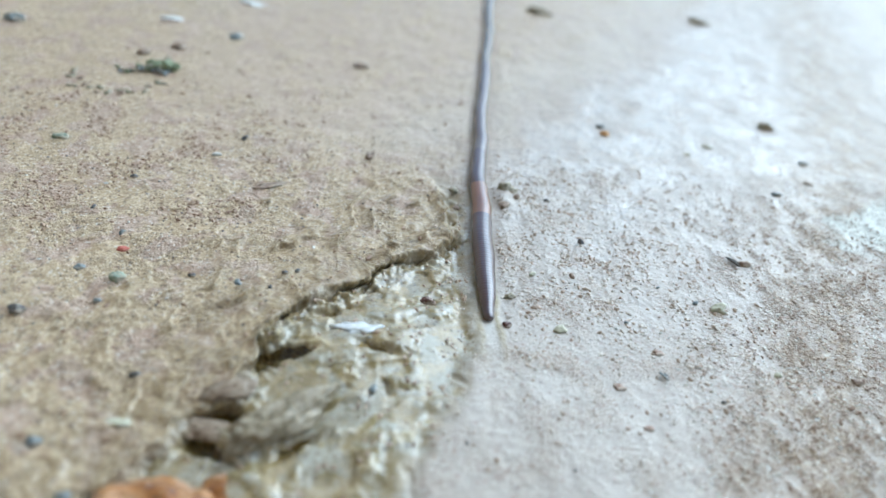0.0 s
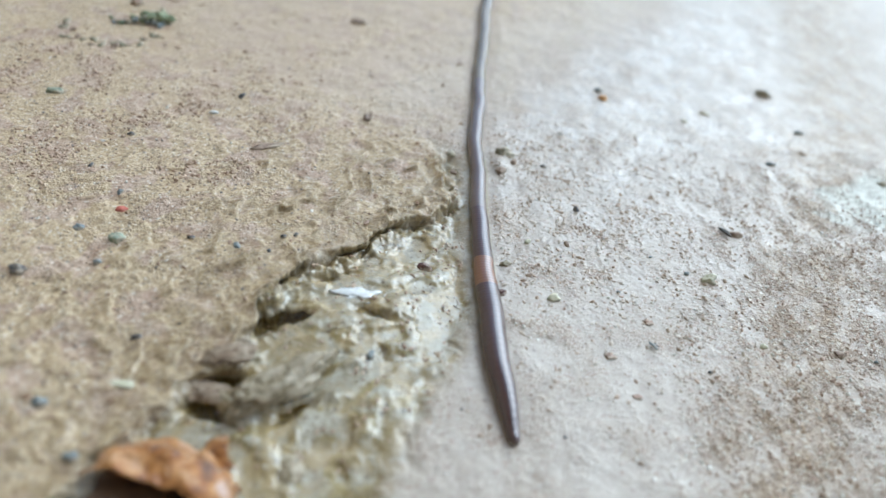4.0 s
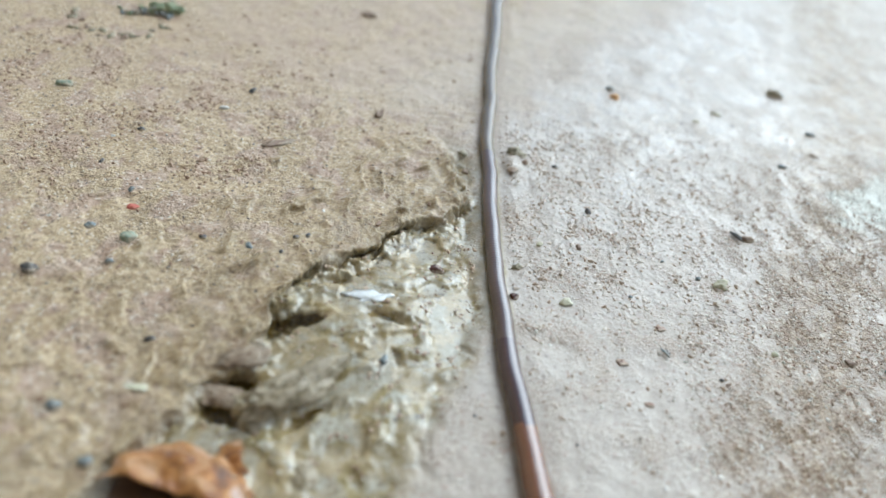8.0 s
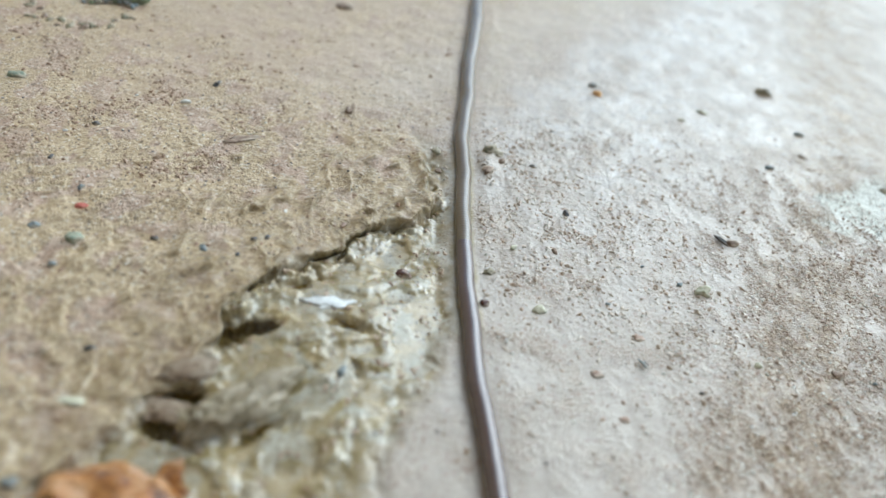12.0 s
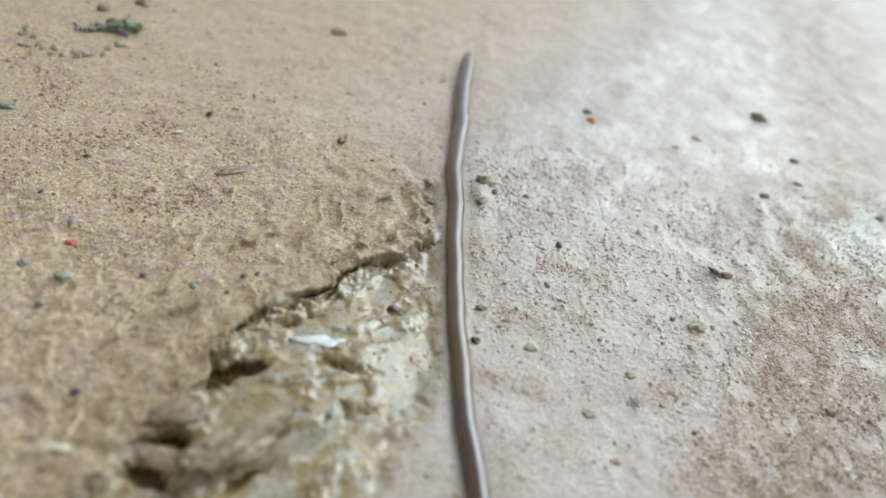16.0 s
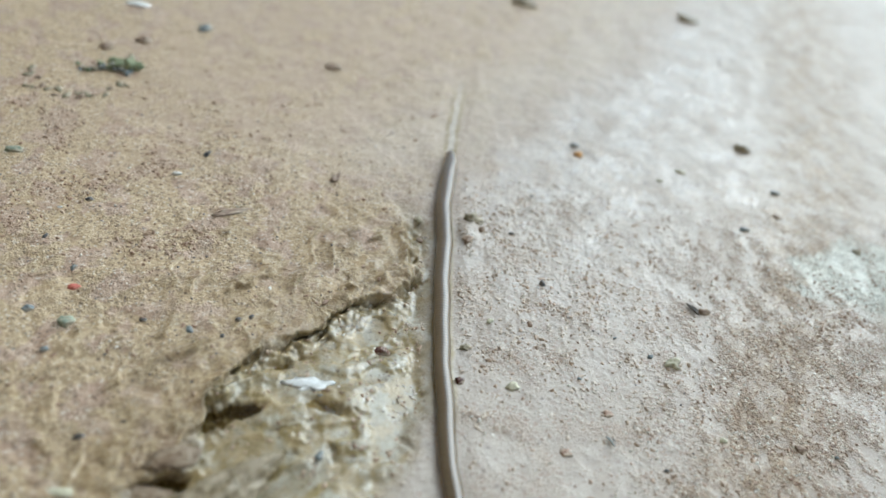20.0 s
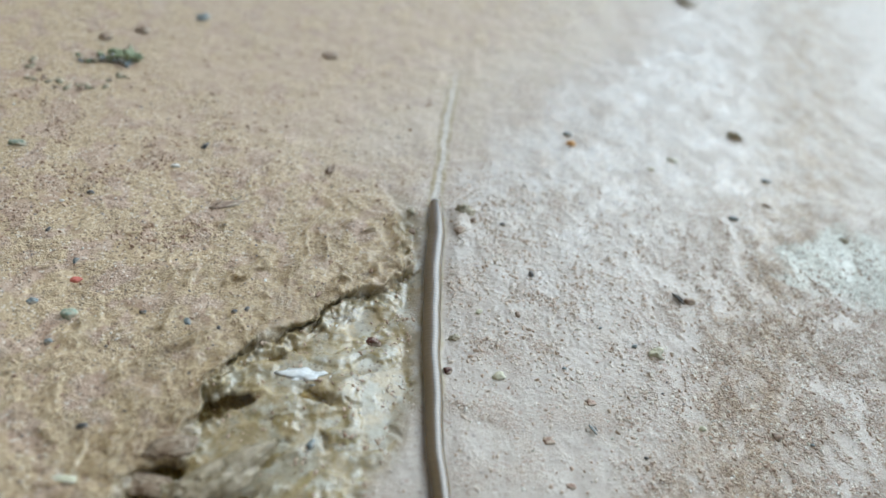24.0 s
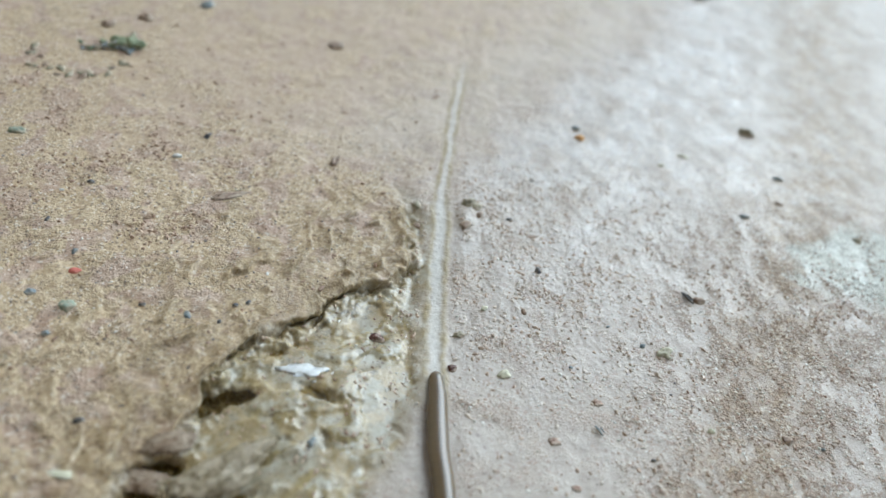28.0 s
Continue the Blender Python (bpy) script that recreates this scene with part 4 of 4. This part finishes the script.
pebble("crumb", 67.2, 66.8, 1.7, M_BROWN, "brown crumb on sandy ground", 0.9, 0.6, 0, False, 0.35)
pebble("crumb", 35.4, 56.0, 1.3, M_RED_CRUMB, "reddish brown crumb on pale ground", 0.8, 0.22, 0, False, 0.6)
pebble("crumb", 33.0, 62.4, 1.5, M_RED_CRUMB, "low brown crumb on pale ground", 0.8, 0.16, 0, False, 0.6)
pebble("crumb", 39.7, 69.2, 1.6, M_RED_CRUMB, "reddish brown crumb on pale ground", 0.7, 0.22, 0, False, 0.6)
pebble("crumb", 21.2, 106.5, 3.0, M_OLIVE, "olive crumb beside the worm track", 0.8, 0.6, 20, False, 0.45)
pebble("crumb", 23.0, 104.0, 1.7, M_BROWN, "brown crumb beside the worm track", 0.8, 0.6, 70, False, 0.45)
for _k, (_x, _y, _r) in enumerate([(22.4, 106.0, 1.7), (20.6, 100.8, 1.5), (12.2, 104.6, 1.4), (12.8, 100.2, 1.2)]):
    pebble("crumb", _x, _y, _r * 1.5, (M_OLIVE, M_BROWN)[_k % 2], "ragged olive-brown crumb beside the worm track", 0.7, 0.35, 47 * _k, False, 0.55, "crumbs along the track")
# dark sliver for a film ledge, the shadow line below it included
pebble("mud_flake", -17.8, 100.1, 6.0, M_BROWN, "thin brown flake drawing a mud film ledge and its shadow line", 0.26, 0.08, 26, False, 0.6)
pebble("mud_flake", -2.6, 112.2, 3.0, M_BROWN, "small brown flake standing on smooth mud", 0.5, 0.5, 70, False, 0.5)
pebble("straw_fragment", -24.7, 50.3, 4.2, M_CREAM, "pale straw fragment lying on brown crust", 0.3, 0.15, -8, False, 0.3)
# flat white lump in place of the wet highlight on a marl ridge
pebble("white_lump", -0.2, 67.6, 5.0, M_GLINT, "low whitish lump painting a wet glint on cream marl", 0.42, 0.07, 8, False, 0.9)


def clod(x, y, size, wide, high, turn, tilt, lean, mat, label, lift=0.0, seed=1, rough=0.42):
    """A slab of broken marl, tilted, with a rough face."""
    bm = bmesh.new()
    bmesh.ops.create_icosphere(bm, subdivisions=5, radius=1)
    off = Vector((seed * 3.7, seed * 1.3, seed * 7.1))
    for v in bm.verts:
        p = v.co.copy()
        d = 0.7 * noise.noise(p * 1.2 + off) + 0.5 * (0.5 - abs(noise.noise(p * 2.3 + off))) + 0.35 * (0.5 - abs(noise.noise(p * 5.1 + off))) + 0.12 * noise.noise(p * 12 + off)
        d += 0.22 * (0.5 - abs(noise.noise(p * 8.7 + off))) + 0.12 * noise.noise(p * 21 + off)
        v.co = p * (1 + rough * d)
        v.co = Vector((v.co.x * 0.00043 * size, v.co.y * 0.00043 * size * wide, v.co.z * 0.00043 * size * high + 0.00004 * size * high))
    ob = part("mud_clod", bm, mat)
    ob.matrix_world = pose(0.001 * x, 0.001 * y, 0.001 * (top(x, y) + lift), tilt, lean, turn)
    return tagged(ob, label, "mud clod")


M_MARL = stone_material("olive_marl", (0.13, 0.092, 0.04), (0.46, 0.385, 0.25), 0.4, 900, smear=0.5)
M_PINK = stone_material("pinkish_mud", (0.16, 0.10, 0.055), (0.42, 0.32, 0.215), 0.45, 1000, smear=0.45)


def marl_slab():
    """The long slab that tilts out of the marl, with ragged flakes along its crest."""
    base = new("mud_slab")
    base.matrix_world = pose(-0.0084, 0.0516, 0.001 * (top(-8.4, 51.6) - 0.15), 0, 0, 42)
    tagged(base, "long tilted olive marl slab with a dark broken face", "mud clod")
    body = clod(-8.4, 51.6, 12.0, 0.34, 0.22, 0, 24, 0, M_MARL, "", 0.0, 21, 0.75)
    body.name, body.parent = "body", base
    body.matrix_local = pose(0, 0, 0, 24, 0, 0)
    del body["category"]
    rnd = random.Random(17)
    for k in range(7):
        flake = part("flake", lump(rnd.uniform(1.3, 2.6), 0.6, 0.3, 300 + k, 0.7), M_PINK if k % 2 else M_MARL, base)
        flake.matrix_local = pose(0.001 * (-4.2 + 1.35 * k), 0.001 * rnd.uniform(0.3, 1.1), 0.001 * rnd.uniform(0.75, 1.15), rnd.uniform(0, 25), rnd.uniform(-12, 12), rnd.uniform(-40, 40))
    return base


marl_slab()
clod(-11.6, 48.4, 4.4, 0.6, 0.35, 30, 12, 8, M_MARL, "olive marl lump at the end of a slab", -0.3, 23)
clod(-15.8, 50.8, 6.6, 0.34, 0.10, 2, 12, 4, M_PINK, "pale pinkish mud slab over a dark gap", 0.0, 24, 0.95)
clod(-14.4, 55.0, 6.0, 0.36, 0.10, 22, 6, -6, M_PINK, "reddish brown mud slab over a dark gap", 0.0, 26, 0.95)
clod(-5.6, 43.0, 3.6, 1.3, 0.3, 15, 0, 0, M_MARL, "low olive-brown marl lump in pale silt", -0.3, 27)


def splinter(x, y, length, turn, label, parts=1):
    """A split shard of dark wood, tapered, with a frayed end."""
    base = new("wood_splinter")
    base.matrix_world = pose(0.001 * x, 0.001 * y, 0.001 * top(x, y) + 0.0004, 0, -6, turn)
    tagged(base, label, "splinter")
    for k in range(parts + 1):
        bm = bmesh.new()
        rnd = random.Random(int(x * 10) + k)
        loops = []
        L2 = length * (0.5 if k == 0 else 0.3)
        for j in range(7):
            u = -1 + j / 3
            w = 0.42 * (1 - 0.75 * abs(u) ** 2.2) * (1 if k == 0 else 0.5) * (0.75 if length > 2.5 else 0.5)
            loops.append([bm.verts.new((0.001 * L2 * u, 0.001 * (w * math.cos(a) * rnd.uniform(0.8, 1.2) + 0.5 * k), 0.001 * (0.8 * w * math.sin(a) * rnd.uniform(0.8, 1.2)))) for a in (math.pi * 2 * i / 7 for i in range(7))])
        for a, b in zip(loops, loops[1:]):
            for i in range(7):
                bm.faces.new((a[i], a[(i + 1) % 7], b[(i + 1) % 7], b[i]))
        bm.faces.new(loops[0]), bm.faces.new(loops[-1])
        bmesh.ops.recalc_face_normals(bm, faces=bm.faces[:])
        part("shard" if k == 0 else "fibre", bm, M_WOOD if length > 2.5 else M_TEAL, base)
    return base


splinter(57.4, 91.3, 3.0, -60, "thin black wood splinter on pale ground")
splinter(39.3, 64.6, 1.9, -60, "frayed grey wood splinter on pale ground", 1)


def moss_tuft():
    """A clod with tufts of moss, ringed by crumbs of dead growth."""
    base = new("moss_clump")
    base.matrix_world = pose(-0.0482, 0.1368, 0.001 * top(-48.2, 136.8), 0, 0, 12)
    tagged(base, "ragged blue-green moss clump on brown mud", "moss")
    part("clod", lump(6.0, 0.5, 0.6, 41, 0.5), M_MOSS, base).matrix_local = pose(0.0015, 0, 0)
    rnd = random.Random(5)
    for k in range(16):
        u = k / 15
        tuft = part("tuft", lump(0.9 + 3.4 * u * u * rnd.uniform(0.6, 1.0), 0.8, 0.7, 60 + k, 0.8), (M_MOSS, M_TEAL, M_OLIVE)[k % 3], base)
        tuft.matrix_local = pose(-0.0062 + 0.0098 * u, rnd.uniform(-0.0015, 0.0015), rnd.uniform(0, 0.001) * u, rnd.uniform(-30, 30), 0, rnd.uniform(0, 180))
    return base


moss_tuft()
_rnd = random.Random(11)
for _k in range(22):
    _a = math.pi * (1.02 + 0.92 * _k / 21)
    _x, _y = -53.0 + 8.4 * math.cos(_a) + _rnd.uniform(-0.8, 0.8), 133.0 + 7.5 * math.sin(_a) + _rnd.uniform(-1.2, 1.2)
    pebble("crumb", _x, _y, _rnd.uniform(1.2, 2.7), (M_OLIVE, M_BROWN, M_OLIVE)[_k % 3], "olive crumb in a ring of dead growth on mud", 0.55, 0.3, _rnd.uniform(0, 180), False, 0.4, "ring of crumbs")


# ---- the dry leaf by the broken edge ----
def leaf_material(name="dry_leaf", dark=0.0):
    m, N, L, P = material(name)
    co = N.new("ShaderNodeTexCoord").outputs["Object"]
    n = noise_node(N, L, 330, 4, 0.6, co)
    f = noise_node(N, L, 1300, 3, 0.6, co)
    col = ramp(N, L, n, [(0.28, (0.07, 0.028, 0.01)), (0.40, (0.25, 0.095, 0.022)), (0.50, (0.38, 0.165, 0.04)), (0.58, (0.43, 0.23, 0.09)), (0.70, (0.48, 0.34, 0.27))])
    col = mix(N, L, ramp(N, L, f, [(0.3, grey(0.6)), (0.5, grey(0))]), col, (0.12, 0.05, 0.02))
    col = mix(N, L, dark, col, (0.025, 0.014, 0.008))
    L.new(col, P.inputs["Base Color"])
    P.inputs["Roughness"].default_value = 0.5
    P.inputs["Specular IOR Level"].default_value = 0.5
    bump = N.new("ShaderNodeBump")
    bump.inputs["Strength"].default_value, bump.inputs["Distance"].default_value = 0.5, 0.0003
    L.new(f, bump.inputs["Height"])
    L.new(bump.outputs[0], P.inputs["Normal"])
    return m


M_LEAF = leaf_material()
# near-black copy of the leaf colour, for the shaded cavity below the lip
M_LEAF_SHADE = leaf_material("shaded_leaf", 0.8)
M_VEIN = stone_material("leaf_vein", (0.24, 0.10, 0.03), (0.46, 0.25, 0.09), 0.5)


def leaf_point(u, v):
    """A curled blade: u along it (-1 to 1), v across it from the overhanging front lip (0) to the back on the ground (1), in millimetres."""
    wide = (1 - 0.45 * abs(u) ** 2.5)
    a = math.pi * (0.37 + 0.62 * v)
    crease = abs(math.sin(3.2 * u + 1.4 * v + 0.4))
    x = 7.4 * u + 1.1 * noise.noise(Vector((u * 2, v * 3, 1.5)))
    y = -4.6 * math.cos(a) * wide + 1.4 * u * (0.4 - u) + 0.5 * noise.noise(Vector((u * 4, v * 2, 7.5)))
    z = (3.4 - 1.2 * u) * math.sin(a) * wide + 0.9 * crease * (1 - 0.6 * v) + 0.9 * noise.noise(Vector((u * 3.2, v * 3.6, 2.0))) + 0.35 * noise.noise(Vector((u * 8, v * 8, 5.0))) - 0.35
    return Vector((0.001 * x, 0.001 * y, 0.001 * z))


def blade(nu=40, nv=22, u0=-1.0, u1=1.0, thick=0.00018):
    bm = bmesh.new()
    grid = []
    for side in (0, 1):
        rows_ = []
        for i in range(nu + 1):
            row = []
            for j in range(nv + 1):
                u, v = u0 + (u1 - u0) * i / nu, j / nv
                p = leaf_point(u, v)
                n = (leaf_point(u + 0.01, v) - p).cross(leaf_point(u, v + 0.01) - p).normalized()
                row.append(bm.verts.new(p + n * (thick * (side - 0.5))))
            rows_.append(row)
        grid.append(rows_)
    for side in (0, 1):
        g = grid[side]
        for i in range(nu):
            for j in range(nv):
                q = (g[i][j], g[i + 1][j], g[i + 1][j + 1], g[i][j + 1])
                bm.faces.new(q if side else q[::-1])
    a, b = grid
    for i in range(nu):
        bm.faces.new((a[i][0], a[i + 1][0], b[i + 1][0], b[i][0])), bm.faces.new((a[i + 1][nv], a[i][nv], b[i][nv], b[i + 1][nv]))
    for j in range(nv):
        bm.faces.new((a[0][j + 1], a[0][j], b[0][j], b[0][j + 1])), bm.faces.new((a[nu][j], a[nu][j + 1], b[nu][j + 1], b[nu][j]))
    bmesh.ops.recalc_face_normals(bm, faces=bm.faces[:])
    return bm


def tube(points, radii, n=7):
    bm = bmesh.new()
    loops = []
    for k, (p, r) in enumerate(zip(points, radii)):
        d = (points[min(k + 1, len(points) - 1)] - points[max(k - 1, 0)]).normalized()
        s = d.cross(Vector((0, 0, 1))).normalized()
        w = s.cross(d)
        loops.append([bm.verts.new(p + r * (math.cos(t) * s + math.sin(t) * w)) for t in (2 * math.pi * i / n for i in range(n))])
    for a, b in zip(loops, loops[1:]):
        for i in range(n):
            bm.faces.new((a[i], a[(i + 1) % n], b[(i + 1) % n], b[i]))
    bm.faces.new(loops[0]), bm.faces.new(loops[-1])
    bmesh.ops.recalc_face_normals(bm, faces=bm.faces[:])
    return bm


def dry_leaf():
    base = new("dry_leaf")
    base.matrix_world = pose(-0.0175, 0.0396, 0.001 * top(-18.5, 42) - 0.0001, 0, 0, -16)
    tagged(base, "curled orange-brown dead leaf lying on mud", "leaf")
    part("blade", blade(), M_LEAF, base)
    part("midrib", tube([leaf_point(-1 + 0.1 * k, 0.52) for k in range(20)], [0.00022 - 0.000007 * k for k in range(20)]), M_VEIN, base)
    for k in range(5):
        u = -0.75 + 0.32 * k
        part("side_vein", tube([leaf_point(u + 0.04 * j, 0.52 + 0.055 * j) for j in range(8)], [0.0001] * 8), M_VEIN, base)
        part("side_vein", tube([leaf_point(u + 0.04 * j, 0.52 - 0.055 * j) for j in range(8)], [0.0001] * 8), M_VEIN, base)
    curl = part("torn_lobe", blade(16, 12, -0.55, 0.1), M_LEAF, base)
    curl.matrix_local = pose(0.0042, 0.0052, -0.0006, 18, -12, 38) @ Matrix.Diagonal((0.62, 0.62, 0.62, 1))
    flap = part("folded_flap", blade(18, 12, -0.5, 0.35), M_LEAF, base)
    flap.matrix_local = pose(0.0050, -0.0042, -0.0004, -14, 10, -24) @ Matrix.Diagonal((0.75, 0.55, 0.5, 1))
    # added dark sheet that puts the cavity's shade into colour
    under = part("underside", blade(24, 10, -0.95, 0.7), M_LEAF_SHADE, base, "dark sheet painting the shade under the leaf")
    under.matrix_local = pose(-0.001, -0.0030, 0.0004, 0, 0, 4) @ Matrix.Diagonal((0.92, 1.0, 0.14, 1))
    return base


dry_leaf()


# ---- grains too small to pick apart ----
def scatter(name, label, mat, n, box, weight, small, large, seed):
    """Grains of sand strewn where weight(x, y) allows, as one mesh."""
    rs = np.random.RandomState(seed)
    x, y = rs.uniform(box[0], box[1], n * 6), rs.uniform(box[2], box[3], n * 6)
    h, cov = lie(x, y)
    keep = np.nonzero((rs.rand(n * 6) < weight(x, y, cov)) & (np.abs(x - track(y)) > 2.4))[0][:n]
    x, y, h = x[keep], y[keep], h[keep]
    bm = bmesh.new()
    bmesh.ops.create_icosphere(bm, subdivisions=1, radius=1)
    base = np.array([v.co[:] for v in bm.verts])
    faces = np.array([[v.index for v in f.verts] for f in bm.faces])
    bm.free()
    m, nv = len(x), len(base)
    r = small + (large - small) * rs.rand(m) ** 3
    pts = base[None] * (1 + 0.35 * rs.uniform(-1, 1, (m, nv, 1)))
    a = rs.uniform(0, 2 * np.pi, m)
    stretch = np.stack([rs.uniform(0.8, 1.5, m), rs.uniform(0.6, 1.0, m), rs.uniform(0.5, 0.9, m)], -1)
    pts = pts * stretch[:, None] * r[:, None, None]
    c, s = np.cos(a)[:, None], np.sin(a)[:, None]
    px, py = pts[..., 0] * c - pts[..., 1] * s + x[:, None], pts[..., 0] * s + pts[..., 1] * c + y[:, None]
    pz = pts[..., 2] + (h - 0.1 * r)[:, None]
    me = bpy.data.meshes.new(name)
    me.from_pydata((np.stack([px, py, pz], -1).reshape(-1, 3) * 0.001).tolist(), [], (faces[None] + (np.arange(m) * nv)[:, None, None]).reshape(-1, 3).tolist())
    me.materials.append(mat)
    return tagged(new(name, me), label, "grit", kind="stuff")


def clumps(x, y, size, low, seed):
    return step(low, low + 0.35, fbm(x, y, size, 3, seed))


G_BROWN = grain_material("brown_grains", (0.22, 0.125, 0.07), (0.48, 0.36, 0.245))
G_RED = grain_material("reddish_grains", (0.26, 0.16, 0.10), (0.47, 0.36, 0.26))
G_CLAY = grain_material("clay_grains", (0.38, 0.27, 0.18), (0.62, 0.55, 0.45), 0.16)
G_PALE = grain_material("pale_grains", (0.42, 0.38, 0.29), (0.75, 0.72, 0.64), 0.35)
G_DARK = grain_material("dark_grains", (0.06, 0.055, 0.055), (0.22, 0.19, 0.18))
scatter("brown_grains", "brown sand grains strewn over the crust", G_BROWN, 7000, (-80, 16, 40, 150), lambda x, y, c: c["crust"] * (0.05 + 0.95 * clumps(x, y, 14, -0.05, 3.3) * step(78, 92, y) * (1 - step(112, 130, y)) * (1 - step(0, 22, x + 30))), 0.09, 0.42, 1)
scatter("dark_grains", "fine dark grains on crust and pale ground", G_DARK, 1600, (-70, 100, 40, 130), lambda x, y, c: 0.03 + 0.3 * c["crust"], 0.06, 0.24, 2)
scatter("reddish_grains", "reddish sand grains on pale ground", G_RED, 9000, (20, 110, 40, 125), lambda x, y, c: np.clip(0.02 + 0.8 * c["sand"] * (0.2 + clumps(x, y, 7, -0.1, 1.3)) + 0.8 * c["streak"] * (1 - step(95, 110, y)), 0, 1), 0.08, 0.30, 3)
scatter("pale_grains", "pale quartz grains on crust and pale ground", G_PALE, 3200, (-60, 100, 40, 125), lambda x, y, c: (0.06 + 0.4 * c["sand"]) * (1 - 0.6 * c["crust"]), 0.07, 0.30, 4)
scatter("clay_grains", "clay crumbs beside the worm track", G_CLAY, 2700, (10, 62, 46, 120), lambda x, y, c: (1 - c["crust"]) * (1 - c["smooth"]) * (0.05 + clumps(x, y, 4, 0.05, 5.3) + 0.5 * np.exp(-((x - track(y)) / 4.5) ** 2) * step(62, 72, y)), 0.09, 0.36, 5)
scatter("marl_debris", "dark specks and crumbs on broken marl", G_BROWN, 750, (-24, 14, 36, 98), lambda x, y, c: c["chip"] * (0.15 + clumps(x, y, 4, 0.0, 2.1)), 0.07, 0.36, 6)
scatter("wet_crumbs", "small brown and white crumbs on rough pale ground beside the track", G_CLAY, 1900, (17, 56, 70, 116), lambda x, y, c: (1 - c["crust"]) * (1 - c["smooth"]) * (1 - step(36, 56, x)) * (0.12 + clumps(x, y, 3.2, -0.05, 8.3)), 0.09, 0.40, 7)
scatter("white_specks", "tiny white wet specks on rough pale ground", G_PALE, 900, (17, 60, 66, 116), lambda x, y, c: (1 - c["crust"]) * (0.1 + 0.5 * clumps(x, y, 4, 0.0, 6.3)), 0.06, 0.20, 8)


# ---- how the worm creeps: place of head, band and tail along the track, in millimetres ----
HEAD_T = [0, 0.5, 1, 1.5, 2, 2.5, 3, 3.5, 4.5, 5.5, 6, 6.5, 7, 7.5, 8, 8.5, 9, 9.5, 10, 10.5, 14.5, 28]
HEAD_Y = [73.5, 75.0, 69.8, 63.1, 56.0, 57.2, 57.4, 52.1, 45.5, 42.1, 39.8, 35.2, 29.5, 25.0, 24.0, 23.5, 20.0, 15.0, 11.0, 9.0, -6.0, -82.0]
BAND_T = [0, 0.5, 1, 1.5, 2, 2.5, 3, 3.5, 5.5, 6, 6.5, 7, 7.5, 8, 8.5, 9, 9.5, 10, 10.5, 14.5, 28]
BAND_FRONT = [94.5, 94.0, 92.2, 89.0, 82.1, 74.5, 73.8, 74.1, 57.9, 56.9, 50.4, 43.0, 40.0, 39.0, 38.2, 37.0, 31.0, 25.0, 22.0, 5.0, -71.0]
BAND_BACK = [103.8, 101.5, 97.3, 99.7, 92.6, 85.1, 79.9, 79.8, 63.3, 64.0, 62.4, 57.5, 49.1, 49.0, 48.8, 48.0, 42.0, 36.0, 32.0, 14.0, -62.0]
TAIL_T = [0, 3, 8, 12.5, 14.5, 15.5, 16, 16.5, 17, 18.5, 19, 19.5, 21, 21.5, 23.5, 24, 24.5, 25, 26, 26.5, 27, 27.5, 28]
TAIL_Y = [237.2, 218.0, 189.1, 167.1, 150.3, 150.0, 147.1, 139.0, 137.9, 136.9, 128.2, 123.0, 122.7, 117.0, 107.6, 105.8, 91.6, 88.3, 88.2, 84.2, 70.3, 68.6, 68.4]


def motions():
    times = [0.5 * k for k in range(57)]
    for k, ob in enumerate(worm_rings):
        u = k / (RINGS - 1)
        rows = []
        for t in times:
            y = float(np.interp(u, [0, 0.121, 0.18, 1], [np.interp(t, HEAD_T, HEAD_Y), np.interp(t, BAND_T, BAND_FRONT), np.interp(t, BAND_T, BAND_BACK), np.interp(t, TAIL_T, TAIL_Y)]))
            x, veer = float(track(y)), float(track(y + 0.7) - track(y - 0.7)) / 1.4
            r = ring_radius(k)
            rows.append((t, pose(0.001 * x, 0.001 * y, 0.001 * (r * 0.80 - 0.30 + float(slope(x, y))), 0, 0, -math.degrees(math.atan(veer)))))
        walk(ob, rows)


motions()
